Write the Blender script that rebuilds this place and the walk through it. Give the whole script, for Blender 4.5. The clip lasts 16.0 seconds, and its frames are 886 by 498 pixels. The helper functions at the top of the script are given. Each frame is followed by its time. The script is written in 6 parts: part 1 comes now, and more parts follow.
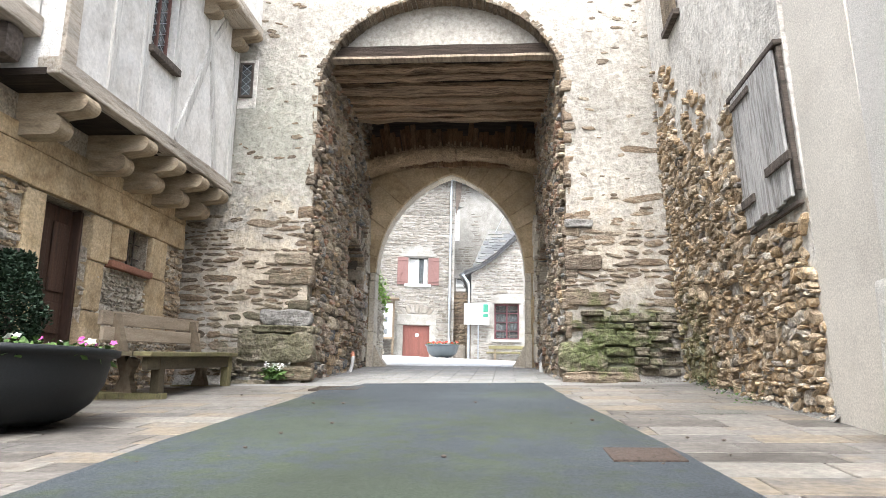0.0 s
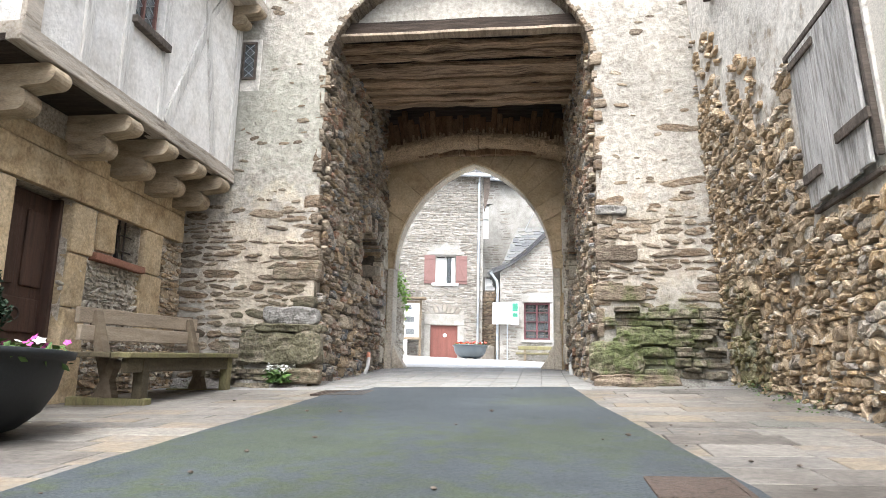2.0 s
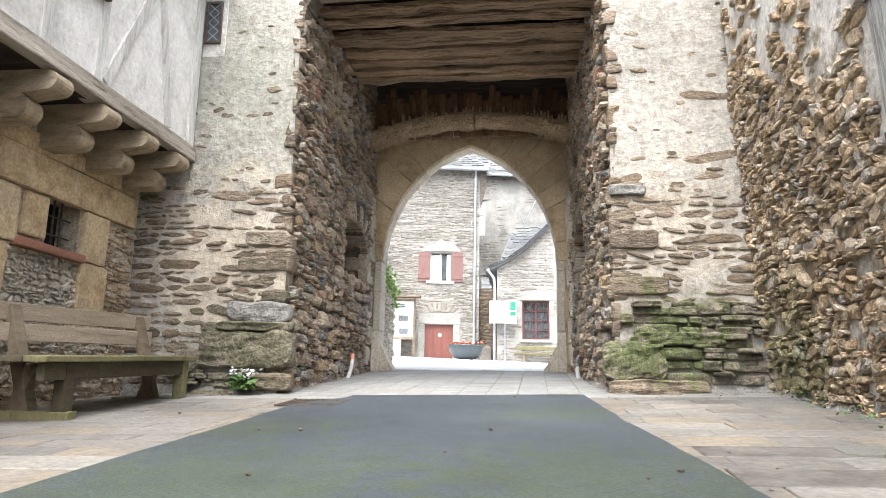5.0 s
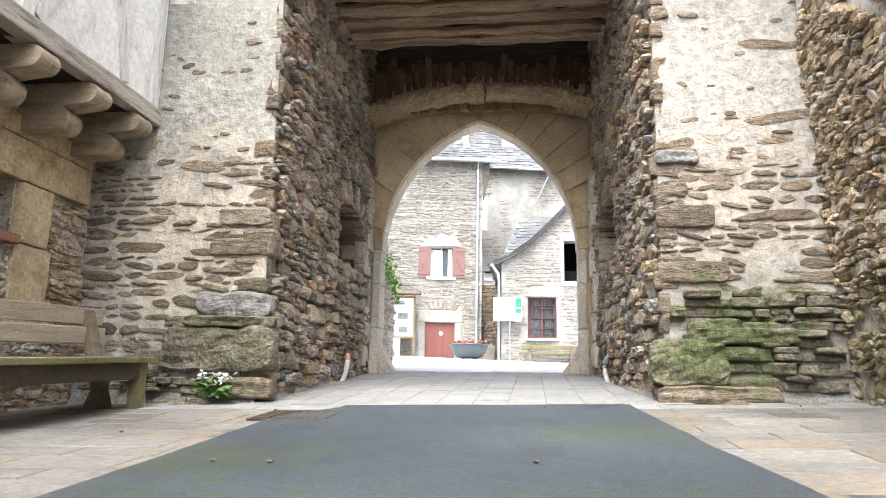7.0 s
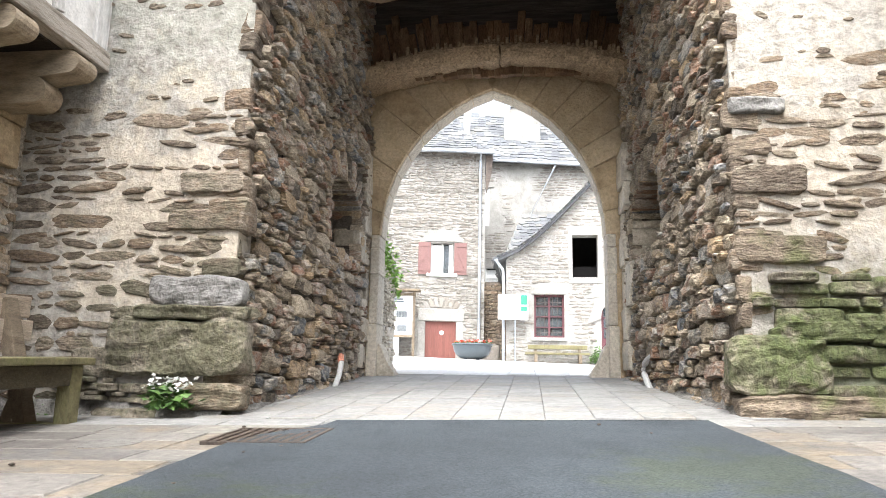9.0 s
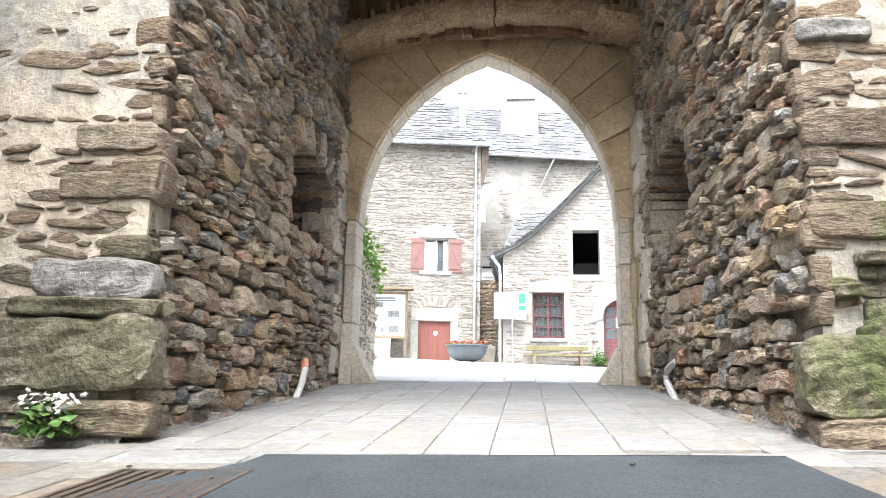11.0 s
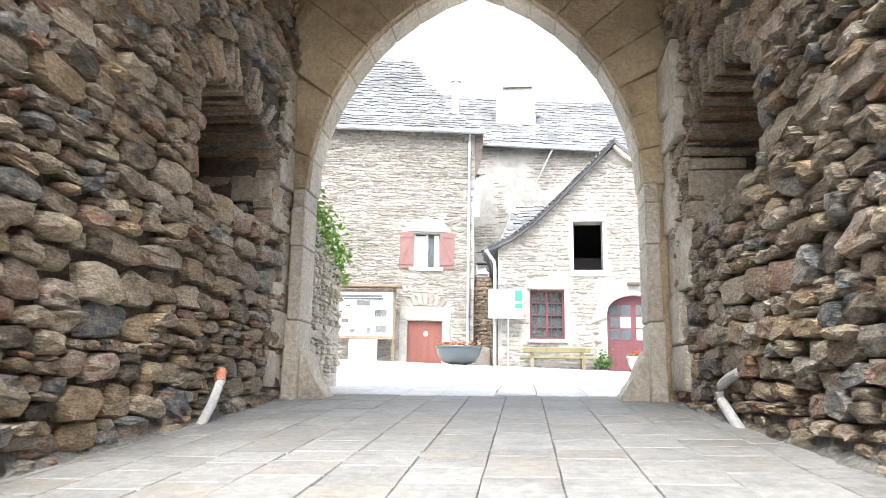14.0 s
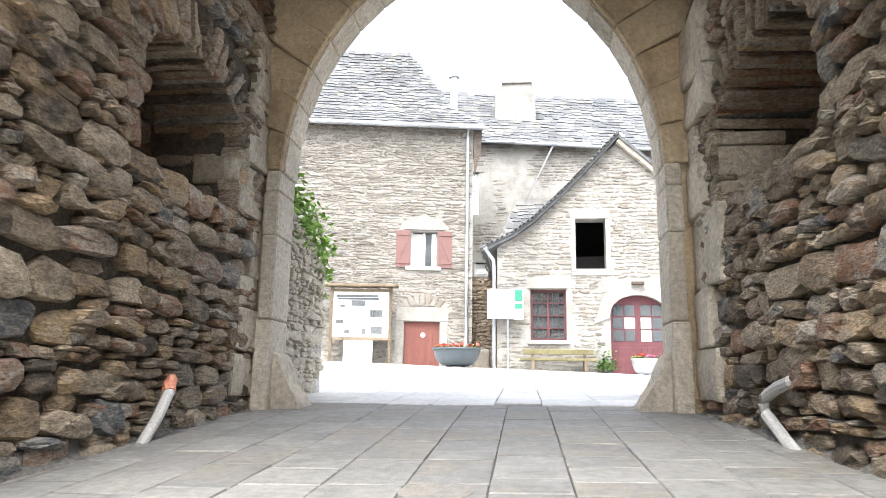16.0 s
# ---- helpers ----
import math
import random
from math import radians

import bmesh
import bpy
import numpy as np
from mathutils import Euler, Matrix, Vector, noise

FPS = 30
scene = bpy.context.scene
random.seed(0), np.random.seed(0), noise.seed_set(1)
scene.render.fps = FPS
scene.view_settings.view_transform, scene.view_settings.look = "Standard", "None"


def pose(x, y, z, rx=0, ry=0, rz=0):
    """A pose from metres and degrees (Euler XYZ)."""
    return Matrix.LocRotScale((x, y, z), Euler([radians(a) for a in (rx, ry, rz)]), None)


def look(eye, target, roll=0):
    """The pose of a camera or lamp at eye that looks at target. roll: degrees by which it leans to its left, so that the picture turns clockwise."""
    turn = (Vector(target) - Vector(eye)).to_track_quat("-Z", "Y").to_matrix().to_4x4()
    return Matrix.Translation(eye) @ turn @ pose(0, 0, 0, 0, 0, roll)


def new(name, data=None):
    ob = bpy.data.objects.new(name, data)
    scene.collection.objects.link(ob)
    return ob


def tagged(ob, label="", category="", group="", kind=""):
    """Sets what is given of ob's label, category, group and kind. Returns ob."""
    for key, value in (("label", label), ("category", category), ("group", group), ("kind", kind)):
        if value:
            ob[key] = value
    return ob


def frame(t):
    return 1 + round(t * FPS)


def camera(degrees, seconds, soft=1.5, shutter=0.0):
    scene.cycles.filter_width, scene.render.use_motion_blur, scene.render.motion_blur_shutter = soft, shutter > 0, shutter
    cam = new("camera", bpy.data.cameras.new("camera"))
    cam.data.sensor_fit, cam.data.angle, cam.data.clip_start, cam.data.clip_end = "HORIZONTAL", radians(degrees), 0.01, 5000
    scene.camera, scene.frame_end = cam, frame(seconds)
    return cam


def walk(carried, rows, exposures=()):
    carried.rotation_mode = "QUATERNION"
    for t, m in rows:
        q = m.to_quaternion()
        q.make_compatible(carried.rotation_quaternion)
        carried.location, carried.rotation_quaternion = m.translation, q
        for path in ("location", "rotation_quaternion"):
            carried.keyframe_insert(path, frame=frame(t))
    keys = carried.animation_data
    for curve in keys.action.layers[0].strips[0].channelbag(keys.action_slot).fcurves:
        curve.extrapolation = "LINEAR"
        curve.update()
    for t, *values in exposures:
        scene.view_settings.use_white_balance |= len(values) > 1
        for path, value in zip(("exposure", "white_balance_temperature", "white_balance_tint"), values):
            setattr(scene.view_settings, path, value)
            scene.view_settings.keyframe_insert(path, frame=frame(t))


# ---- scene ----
cam = camera(63.6, 16.0, soft=0.8)
METRES, EYE, TILT, LEAN, TURN = 10.4, 0.83, 0.0, 0.0, 5.2
ROWS = [
    (0.0, 0.0, 0.0, 0.0, -0.21, 11.07, -1.09),
    (0.5, 0.0041, 0.0275, 0.0012, 1.13, 11.06, -1.14),
    (1.0, 0.0079, 0.0526, 0.0022, 2.42, 11.07, -1.23),
    (1.5, 0.0137, 0.078, 0.0041, 2.41, 11.08, -1.19),
    (2.0, 0.0204, 0.1011, 0.0053, 2.37, 11.08, -1.18),
    (2.5, 0.0245, 0.1229, 0.0064, 2.33, 11.09, -1.15),
    (3.0, 0.0283, 0.1449, 0.0086, 2.28, 11.08, -1.14),
    (5.5, 0.0171, 0.2717, 0.0159, 2.06, 11.08, -1.08),
    (6.0, 0.0118, 0.3094, 0.0174, 2.03, 11.07, -1.08),
    (6.5, 0.0065, 0.3492, 0.0196, 1.99, 11.01, -1.09),
    (7.0, 0.0016, 0.3897, 0.0232, 1.94, 10.99, -1.08),
    (7.5, -0.0059, 0.4296, 0.0247, 1.86, 10.99, -1.09),
    (8.0, -0.0142, 0.4704, 0.0267, 1.81, 10.95, -1.11),
    (8.5, -0.0193, 0.5099, 0.0281, 1.76, 10.98, -1.14),
    (9.0, -0.0204, 0.5461, 0.0298, 1.71, 11.02, -1.13),
    (11.5, -0.0075, 0.7324, 0.0438, 1.44, 11.07, -1.01),
    (12.0, -0.0049, 0.7725, 0.0462, 1.37, 11.07, -0.99),
    (12.5, -0.0002, 0.8097, 0.0483, 1.31, 11.08, -0.97),
    (13.0, 0.0033, 0.8437, 0.0513, 1.27, 11.07, -0.94),
    (13.5, 0.0053, 0.8745, 0.0544, 1.28, 11.09, -0.92),
    (14.0, 0.0068, 0.9031, 0.0567, 1.24, 11.13, -0.93),
    (14.5, 0.0087, 0.9283, 0.058, 1.2, 11.14, -0.92),
    (15.0, 0.0101, 0.9498, 0.0593, 1.2, 11.18, -0.91),
    (15.5, 0.0104, 0.9691, 0.0616, 1.18, 11.2, -0.9),
    (16.0, 0.0103, 0.9899, 0.0631, 1.16, 11.23, -0.91),
]
walk(cam, [(t, pose(0, 0, EYE, TILT, LEAN, TURN) @ pose(METRES * x, METRES * y, METRES * z, 90 + pitch, roll, yaw)) for t, x, y, z, yaw, pitch, roll in ROWS], [(0.0, 2.28, 6080, 9), (8.0, 2.48, 6080, 9), (11.5, 2.62, 6080, 9), (13.5, 2.62, 6120, 9), (16.0, 2.42, 6200, 9)])

# ---- ground height ----
def gz(x, y):
    """Height of the sloping street under a point of the plan."""
    h = np.interp(y, [-60, 0, 11, 17.5, 34, 40, 200], [-4.6, 0.0, 0.86, 1.38, 2.2, 2.28, 3.5])
    c = np.interp(y, [0, 12, 20, 34], [0.02, 0.022, 0.0, -0.03])
    return float(h + c * (min(max(x, -9), 7) + 1.2))


# ---- light ----
SUN_EL, SUN_AZ = 61, 187
world = bpy.data.worlds.new("sky")
scene.world = world
world.use_nodes = True
wn = world.node_tree.nodes
wl = world.node_tree.links
sky = wn.new("ShaderNodeTexSky")
sky.sky_type, sky.sun_disc = "NISHITA", False
sky.sun_elevation, sky.sun_rotation = radians(SUN_EL), radians(SUN_AZ)
sky.air_density, sky.dust_density, sky.ozone_density = 1.0, 6.0, 1.0
veil = wn.new("ShaderNodeHueSaturation")          # cloud cover takes the blue out of the sky
veil.inputs["Saturation"].default_value = 0.42
wl.new(sky.outputs[0], veil.inputs["Color"])
wl.new(veil.outputs[0], wn["Background"].inputs[0])
wn["Background"].inputs[1].default_value = 0.15
sun_data = bpy.data.lights.new("sun", "SUN")
sun_data.energy, sun_data.angle, sun_data.color = 0.7, radians(40), (1.0, 0.97, 0.92)
sun = new("sun", sun_data)
sun.matrix_world = look((0, 0, 40), (40 * math.cos(radians(SUN_EL)) * -math.sin(radians(SUN_AZ)), 40 * math.cos(radians(SUN_EL)) * -math.cos(radians(SUN_AZ)), 40 - 40 * math.sin(radians(SUN_EL))))


# ---- materials ----
def mat(name, cols, scale=5.0, rough=0.85, bump=0.35, bscale=30.0, rnd=0.0, metal=0.0, stretch=(1, 1, 1), patches=(), spec=0.3, big=0.35, grain=0.3, depth=0.02):
    """Colours along a ramp, driven by noise and by the piece's own random number, with large stains, grain and relief.
    patches: (colour, centre, radius, strength) of moss, algae and other tones."""
    m = bpy.data.materials.new(name)
    m.use_nodes = True
    n, l = m.node_tree.nodes, m.node_tree.links
    b = n["Principled BSDF"]

    def node(kind, **values):
        nd = n.new(kind)
        for key, value in values.items():
            nd.inputs[key].default_value = value
        return nd

    def maths(op, a, c=None):
        nd = n.new("ShaderNodeMath")
        nd.operation = op
        for i, v in enumerate((a, c)):
            if v is None:
                continue
            if isinstance(v, (int, float)):
                nd.inputs[i].default_value = v
            else:
                l.new(v, nd.inputs[i])
        return nd.outputs[0]

    geo = n.new("ShaderNodeNewGeometry")
    mp = n.new("ShaderNodeMapping")
    mp.inputs["Scale"].default_value = stretch
    l.new(geo.outputs["Position"], mp.inputs["Vector"])
    pos = mp.outputs[0]

    def noisy(s, detail=5.0, r=0.6):
        nd = node("ShaderNodeTexNoise", Scale=s, Detail=detail, Roughness=r)
        l.new(pos, nd.inputs["Vector"])
        return nd.outputs["Fac"]

    a, g, w = noisy(scale), noisy(bscale, 6, 0.7), noisy(0.55, 4, 0.55)
    fac = maths("ADD", maths("MULTIPLY", maths("SUBTRACT", a, 0.5), 1.6), 0.5)
    if rnd:
        info = n.new("ShaderNodeObjectInfo")
        r = maths("FRACT", maths("ADD", info.outputs["Random"], geo.outputs["Random Per Island"]))
        fac = maths("ADD", maths("MULTIPLY", fac, 1 - rnd), maths("MULTIPLY", r, rnd))
    ramp = n.new("ShaderNodeValToRGB")
    el = ramp.color_ramp.elements
    while len(el) < len(cols):
        el.new(0.5)
    for i, c in enumerate(cols):
        el[i].position = i / max(1, len(cols) - 1) * 0.8 + 0.1
        el[i].color = (*c, 1)
    l.new(fac, ramp.inputs[0])
    out = ramp.outputs[0]

    def mixed(x, y, f, mode="MIX"):
        nd = n.new("ShaderNodeMix")
        nd.data_type, nd.blend_type = "RGBA", mode
        for sock, v in ((nd.inputs[6], x), (nd.inputs[7], y), (nd.inputs[0], f)):
            if isinstance(v, tuple):
                sock.default_value = (*v, 1)
            elif isinstance(v, (int, float)):
                sock.default_value = v
            else:
                l.new(v, sock)
        return nd.outputs[2]

    stain = n.new("ShaderNodeMapRange")
    for i, v in enumerate((0.3, 0.7, 1 - big, 1 + big * 0.6), 1):
        stain.inputs[i].default_value = v
    l.new(w, stain.inputs[0])
    fine = n.new("ShaderNodeMapRange")
    for i, v in enumerate((0.28, 0.72, 1 - grain, 1 + grain), 1):
        fine.inputs[i].default_value = v
    l.new(g, fine.inputs[0])
    grey = n.new("ShaderNodeCombineColor")
    both = maths("MULTIPLY", stain.outputs[0], fine.outputs[0])
    for i in range(3):
        l.new(both, grey.inputs[i])
    out = mixed(out, grey.outputs[0], 1.0, "MULTIPLY")
    for col, centre, radius, strength in patches:
        d = n.new("ShaderNodeVectorMath")
        d.operation = "DISTANCE"
        l.new(geo.outputs["Position"], d.inputs[0])
        d.inputs[1].default_value = centre
        near = maths("SUBTRACT", 1.0, maths("DIVIDE", d.outputs["Value"], radius))
        f = n.new("ShaderNodeMapRange")
        for i, v in enumerate((0.42, 0.72, 0.0, strength), 1):
            f.inputs[i].default_value = v
        spots = node("ShaderNodeTexNoise", Scale=4.5, Detail=5.0, Roughness=0.65)
        l.new(geo.outputs["Position"], spots.inputs["Vector"])
        l.new(maths("ADD", maths("MULTIPLY", near, 0.5), maths("SUBTRACT", maths("MULTIPLY", spots.outputs["Fac"], 1.5), 0.4)), f.inputs[0])
        out = mixed(out, mixed(col, grey.outputs[0], 1.0, "MULTIPLY"), f.outputs[0])
    l.new(out, b.inputs["Base Color"])
    b.inputs["Roughness"].default_value, b.inputs["Metallic"].default_value = rough, metal
    b.inputs["Specular IOR Level"].default_value = spec
    if bump:
        bp = node("ShaderNodeBump", Strength=bump, Distance=depth)
        l.new(maths("ADD", g, maths("MULTIPLY", a, 1.5)), bp.inputs["Height"])
        l.new(bp.outputs[0], b.inputs["Normal"])
    return m


STONE = [(0.13, 0.105, 0.08), (0.39, 0.32, 0.225), (0.5, 0.42, 0.31), (0.23, 0.18, 0.132), (0.47, 0.345, 0.205), (0.4, 0.345, 0.28), (0.3, 0.165, 0.098), (0.5, 0.445, 0.36), (0.165, 0.17, 0.175)]
MOSS = (0.085, 0.115, 0.028)
m_rubble = mat("passage stone", STONE, 8, 0.8, 1.0, 30, rnd=0.8, big=0.35, grain=0.6, depth=0.04, stretch=(1, 1, 2.4))
# moss low on the right, a darker patch low on the left
m_front = mat("tower stone", [(0.160, 0.121, 0.087), (0.236, 0.188, 0.134), (0.121, 0.092, 0.067), (0.275, 0.230, 0.172), (0.192, 0.137, 0.089), (0.153, 0.128, 0.105)], 9, 0.85, 1.0, 26, rnd=0.6, big=0.3, grain=0.5, depth=0.03, stretch=(1, 1, 2.2),
              patches=((MOSS, (1.8, 11.5, 1.75), 0.9, 0.6), ((0.1, 0.095, 0.06), (-3.9, 11.4, 1.6), 1.5, 0.75)))
m_wallstone = mat("field stone", [(0.190, 0.146, 0.103), (0.403, 0.308, 0.199), (0.560, 0.448, 0.314), (0.291, 0.213, 0.137), (0.526, 0.381, 0.224), (0.560, 0.493, 0.398), (0.235, 0.207, 0.185)], 9, 0.85, 1.0, 34, rnd=0.7, big=0.25, grain=0.5, depth=0.03,
                  patches=((MOSS, (2.7, 10.9, 1.3), 1.3, 0.6),))
# darker than the lime itself: shadow of the deep joints is in the colour
m_mortar = mat("lime mortar with joint shade", [(0.06, 0.05, 0.04), (0.16, 0.135, 0.106), (0.11, 0.092, 0.073)], 9, 0.95, 1.0, 45, big=0.3, grain=0.5, depth=0.04)
m_pebbly = mat("pebbly lime mortar", [(0.36, 0.31, 0.235), (0.6, 0.53, 0.42), (0.5, 0.43, 0.33), (0.27, 0.21, 0.15)], 11, 0.95, 1.0, 30, big=0.3, grain=0.5, depth=0.05)
m_render = mat("weathered lime render", [(0.18, 0.163, 0.138), (0.33, 0.304, 0.262), (0.39, 0.362, 0.315), (0.285, 0.258, 0.217), (0.425, 0.398, 0.35)], 5.5, 0.95, 0.7, 13, big=0.3, grain=0.28, depth=0.04,
               patches=(((0.27, 0.27, 0.22), (-4.0, 11.6, 5.2), 1.9, 0.6), ((0.5, 0.425, 0.325), (-4.1, 11.6, 2.6), 1.7, 0.75), ((0.4, 0.33, 0.24), (1.7, 11.6, 3.0), 1.3, 0.4), (MOSS, (1.9, 11.6, 1.5), 0.9, 0.6)))
m_cream = mat("cream lime render", [(0.4, 0.37, 0.32), (0.595, 0.562, 0.505), (0.688, 0.655, 0.597)], 5, 0.95, 0.8, 14, big=0.22, grain=0.28, depth=0.045, patches=(((0.24, 0.185, 0.125), (2.7, 9.9, 2.6), 2.6, 0.95), ((0.3, 0.25, 0.18), (2.8, 7.6, 1.6), 1.6, 0.7)))
# same stone as the arch lining; shade on the face is in this brown
m_gate = mat("gate stone browned for shade", [(0.288, 0.205, 0.122), (0.492, 0.376, 0.23), (0.576, 0.456, 0.296), (0.372, 0.279, 0.168)], 4, 0.88, 1.0, 20, rnd=0.4, big=0.45, grain=0.25, depth=0.04)
m_greyblock = mat("lichened grey block", [(0.137, 0.130, 0.119), (0.216, 0.205, 0.187), (0.266, 0.256, 0.238)], 8, 0.9, 1.0, 22, big=0.3, grain=0.4, depth=0.03)
m_winframe = mat("brown window frame", [(0.12, 0.06, 0.05), (0.2, 0.1, 0.08)], 6, 0.7, 0.3, 30)
m_white = mat("whitewashed plaster", [(0.5, 0.465, 0.41), (0.72, 0.69, 0.64), (0.79, 0.765, 0.72)], 3, 0.95, 0.9, 16, big=0.22, grain=0.18, depth=0.03)
m_plaster = mat("smooth grey plaster", [(0.5, 0.46, 0.4), (0.58, 0.54, 0.47), (0.53, 0.49, 0.43)], 1.6, 0.95, 0.35, 60, big=0.14)
m_dash = mat("roughcast", [(0.52, 0.49, 0.44), (0.62, 0.59, 0.54), (0.57, 0.53, 0.48)], 20, 0.95, 0.9, 90, big=0.1)
m_ochre = mat("ochre sandstone", [(0.25, 0.165, 0.09), (0.48, 0.36, 0.21), (0.58, 0.455, 0.29), (0.37, 0.27, 0.155)], 4, 0.9, 0.8, 24, rnd=0.25, big=0.45, grain=0.4, depth=0.03)
m_corbel = mat("carved oak corbel", [(0.16, 0.12, 0.08), (0.33, 0.26, 0.175), (0.42, 0.345, 0.25)], 3.5, 0.85, 0.5, 30, big=0.3, stretch=(1, 3, 3))
m_oak = mat("bleached oak", [(0.17, 0.14, 0.11), (0.43, 0.37, 0.295), (0.56, 0.5, 0.42), (0.32, 0.27, 0.21)], 3, 0.88, 0.9, 24, stretch=(8, 0.8, 8), big=0.3)
m_post = mat("limewashed post", [(0.27, 0.245, 0.21), (0.54, 0.515, 0.47), (0.66, 0.635, 0.59), (0.6, 0.575, 0.53)], 3, 0.92, 0.8, 18, stretch=(8, 8, 0.7), big=0.2)
m_plank = mat("old ceiling boards", [(0.06, 0.036, 0.02), (0.4, 0.275, 0.165), (0.5, 0.36, 0.23), (0.16, 0.095, 0.055), (0.44, 0.33, 0.22)], 3, 0.88, 1.0, 20, rnd=0.2, stretch=(0.6, 7, 7), big=0.5, grain=0.6, depth=0.05)
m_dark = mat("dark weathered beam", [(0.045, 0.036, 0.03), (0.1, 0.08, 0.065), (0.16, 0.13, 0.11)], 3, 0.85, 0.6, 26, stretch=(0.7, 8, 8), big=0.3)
m_bench = mat("weathered bench timber", [(0.075, 0.056, 0.038), (0.165, 0.128, 0.086), (0.225, 0.180, 0.128)], 3, 0.8, 0.6, 30, rnd=0.3, stretch=(8, 0.8, 6), big=0.25, grain=0.4)
m_bench_moss = mat("algae green bench timber", [(0.076, 0.068, 0.034), (0.17, 0.149, 0.076), (0.136, 0.136, 0.047)], 4, 0.85, 0.5, 30, stretch=(3, 1, 1), big=0.3)
m_bench_pale = mat("pale bench back timber", [(0.167, 0.127, 0.089), (0.332, 0.267, 0.196), (0.430, 0.355, 0.268)], 3, 0.8, 0.6, 30, rnd=0.3, stretch=(8, 0.8, 6), big=0.25, grain=0.4)
m_plate = mat("gritty brown cover", [(0.033, 0.025, 0.02), (0.088, 0.063, 0.05), (0.055, 0.047, 0.039)], 26, 0.85, 1.0, 60, big=0.3, grain=0.6, depth=0.02)
m_plate_grey = mat("worn grey cover", [(0.1, 0.1, 0.088), (0.16, 0.155, 0.135)], 20, 0.85, 0.8, 60, big=0.3, grain=0.5, depth=0.01)
m_shutter = mat("silvered shutter boards", [(0.12, 0.105, 0.092), (0.36, 0.34, 0.315), (0.52, 0.505, 0.48), (0.26, 0.24, 0.22), (0.6, 0.585, 0.56)], 3, 0.88, 0.6, 24, rnd=0.3, stretch=(9, 9, 0.7), big=0.3)
m_door = mat("dark oak door", [(0.035, 0.022, 0.016), (0.07, 0.039, 0.027), (0.091, 0.051, 0.035)], 3, 0.6, 0.35, 26, stretch=(8, 8, 0.7), big=0.3)
m_red = mat("faded red paint", [(0.12, 0.045, 0.035), (0.17, 0.065, 0.05), (0.145, 0.055, 0.045)], 4, 0.6, 0.2, 30, stretch=(6, 6, 0.8), big=0.2)
m_redshut = mat("dusty red shutter paint", [(0.12, 0.062, 0.054), (0.165, 0.09, 0.08), (0.142, 0.076, 0.067)], 4, 0.7, 0.2, 30, big=0.15)
m_maroon = mat("maroon joinery paint", [(0.085, 0.03, 0.035), (0.13, 0.045, 0.05)], 4, 0.55, 0.2, 30, big=0.15)
m_asphalt = mat("worn asphalt", [(0.027, 0.033, 0.038), (0.046, 0.055, 0.062), (0.036, 0.043, 0.049)], 1.6, 0.8, 1.0, 70, big=0.3, grain=0.75, depth=0.015, spec=0.35,
                patches=(((0.046, 0.06, 0.026), (-1.7, 6.0, 0.5), 1.8, 0.55), ((0.046, 0.06, 0.026), (0.3, 6.3, 0.5), 1.5, 0.55), ((0.046, 0.06, 0.026), (-0.8, 3.6, 0.3), 1.9, 0.6), ((0.052, 0.064, 0.024), (0.3, 9.3, 0.8), 0.9, 0.4), ((0.046, 0.06, 0.026), (-2.2, 8.2, 0.6), 0.9, 0.6)))
m_slab = mat("schist paving", [(0.122, 0.119, 0.112), (0.187, 0.18, 0.169), (0.223, 0.216, 0.202), (0.158, 0.155, 0.151), (0.202, 0.184, 0.158), (0.173, 0.169, 0.166), (0.202, 0.194, 0.184)], 3.5, 0.6, 0.6, 16, rnd=0.5, big=0.25, spec=0.5, grain=0.35, depth=0.012)
# ochre is the stone's own; the street's shade is put into the darker tone
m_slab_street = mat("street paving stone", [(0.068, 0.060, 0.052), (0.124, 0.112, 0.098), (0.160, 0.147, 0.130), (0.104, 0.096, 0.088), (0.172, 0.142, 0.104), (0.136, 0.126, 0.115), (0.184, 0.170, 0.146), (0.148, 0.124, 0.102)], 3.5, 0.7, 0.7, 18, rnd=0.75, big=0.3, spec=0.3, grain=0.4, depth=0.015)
# albedo raised: courtyard glare is in the colour and bounces into the passage
m_slab_court = mat("lit pale courtyard paving", [(0.4, 0.39, 0.375), (0.54, 0.53, 0.51), (0.6, 0.585, 0.56), (0.47, 0.46, 0.445)], 3.5, 0.5, 0.6, 16, rnd=0.5, big=0.2, spec=0.5, grain=0.3, depth=0.012)
m_mossblock = mat("mossy schist block", [(0.1, 0.085, 0.06), (0.24, 0.205, 0.155), (0.17, 0.145, 0.105), (0.3, 0.265, 0.21)], 9, 0.92, 1.0, 20, rnd=0.3, big=0.35, grain=0.6, depth=0.05,
                  patches=((MOSS, (1.75, 11.45, 1.65), 0.95, 0.7), (MOSS, (1.0, 11.4, 1.45), 0.65, 0.5), ((0.085, 0.088, 0.042), (-3.8, 11.4, 1.4), 1.1, 0.6)))
m_foot = mat("grey mortar fillet", [(0.15, 0.14, 0.125), (0.28, 0.265, 0.24), (0.22, 0.205, 0.185)], 11, 0.95, 1.0, 30, big=0.3, grain=0.45, depth=0.04)
m_bench_dark = mat("dark bench timber", [(0.03, 0.024, 0.015), (0.075, 0.06, 0.036), (0.098, 0.083, 0.049)], 4, 0.8, 0.6, 30, rnd=0.3, stretch=(3, 1, 2), big=0.3, grain=0.4)
m_panel = mat("printed white panel", [(0.5, 0.5, 0.49), (0.56, 0.56, 0.55)], 4, 0.5, 0.05, 40, big=0.06)
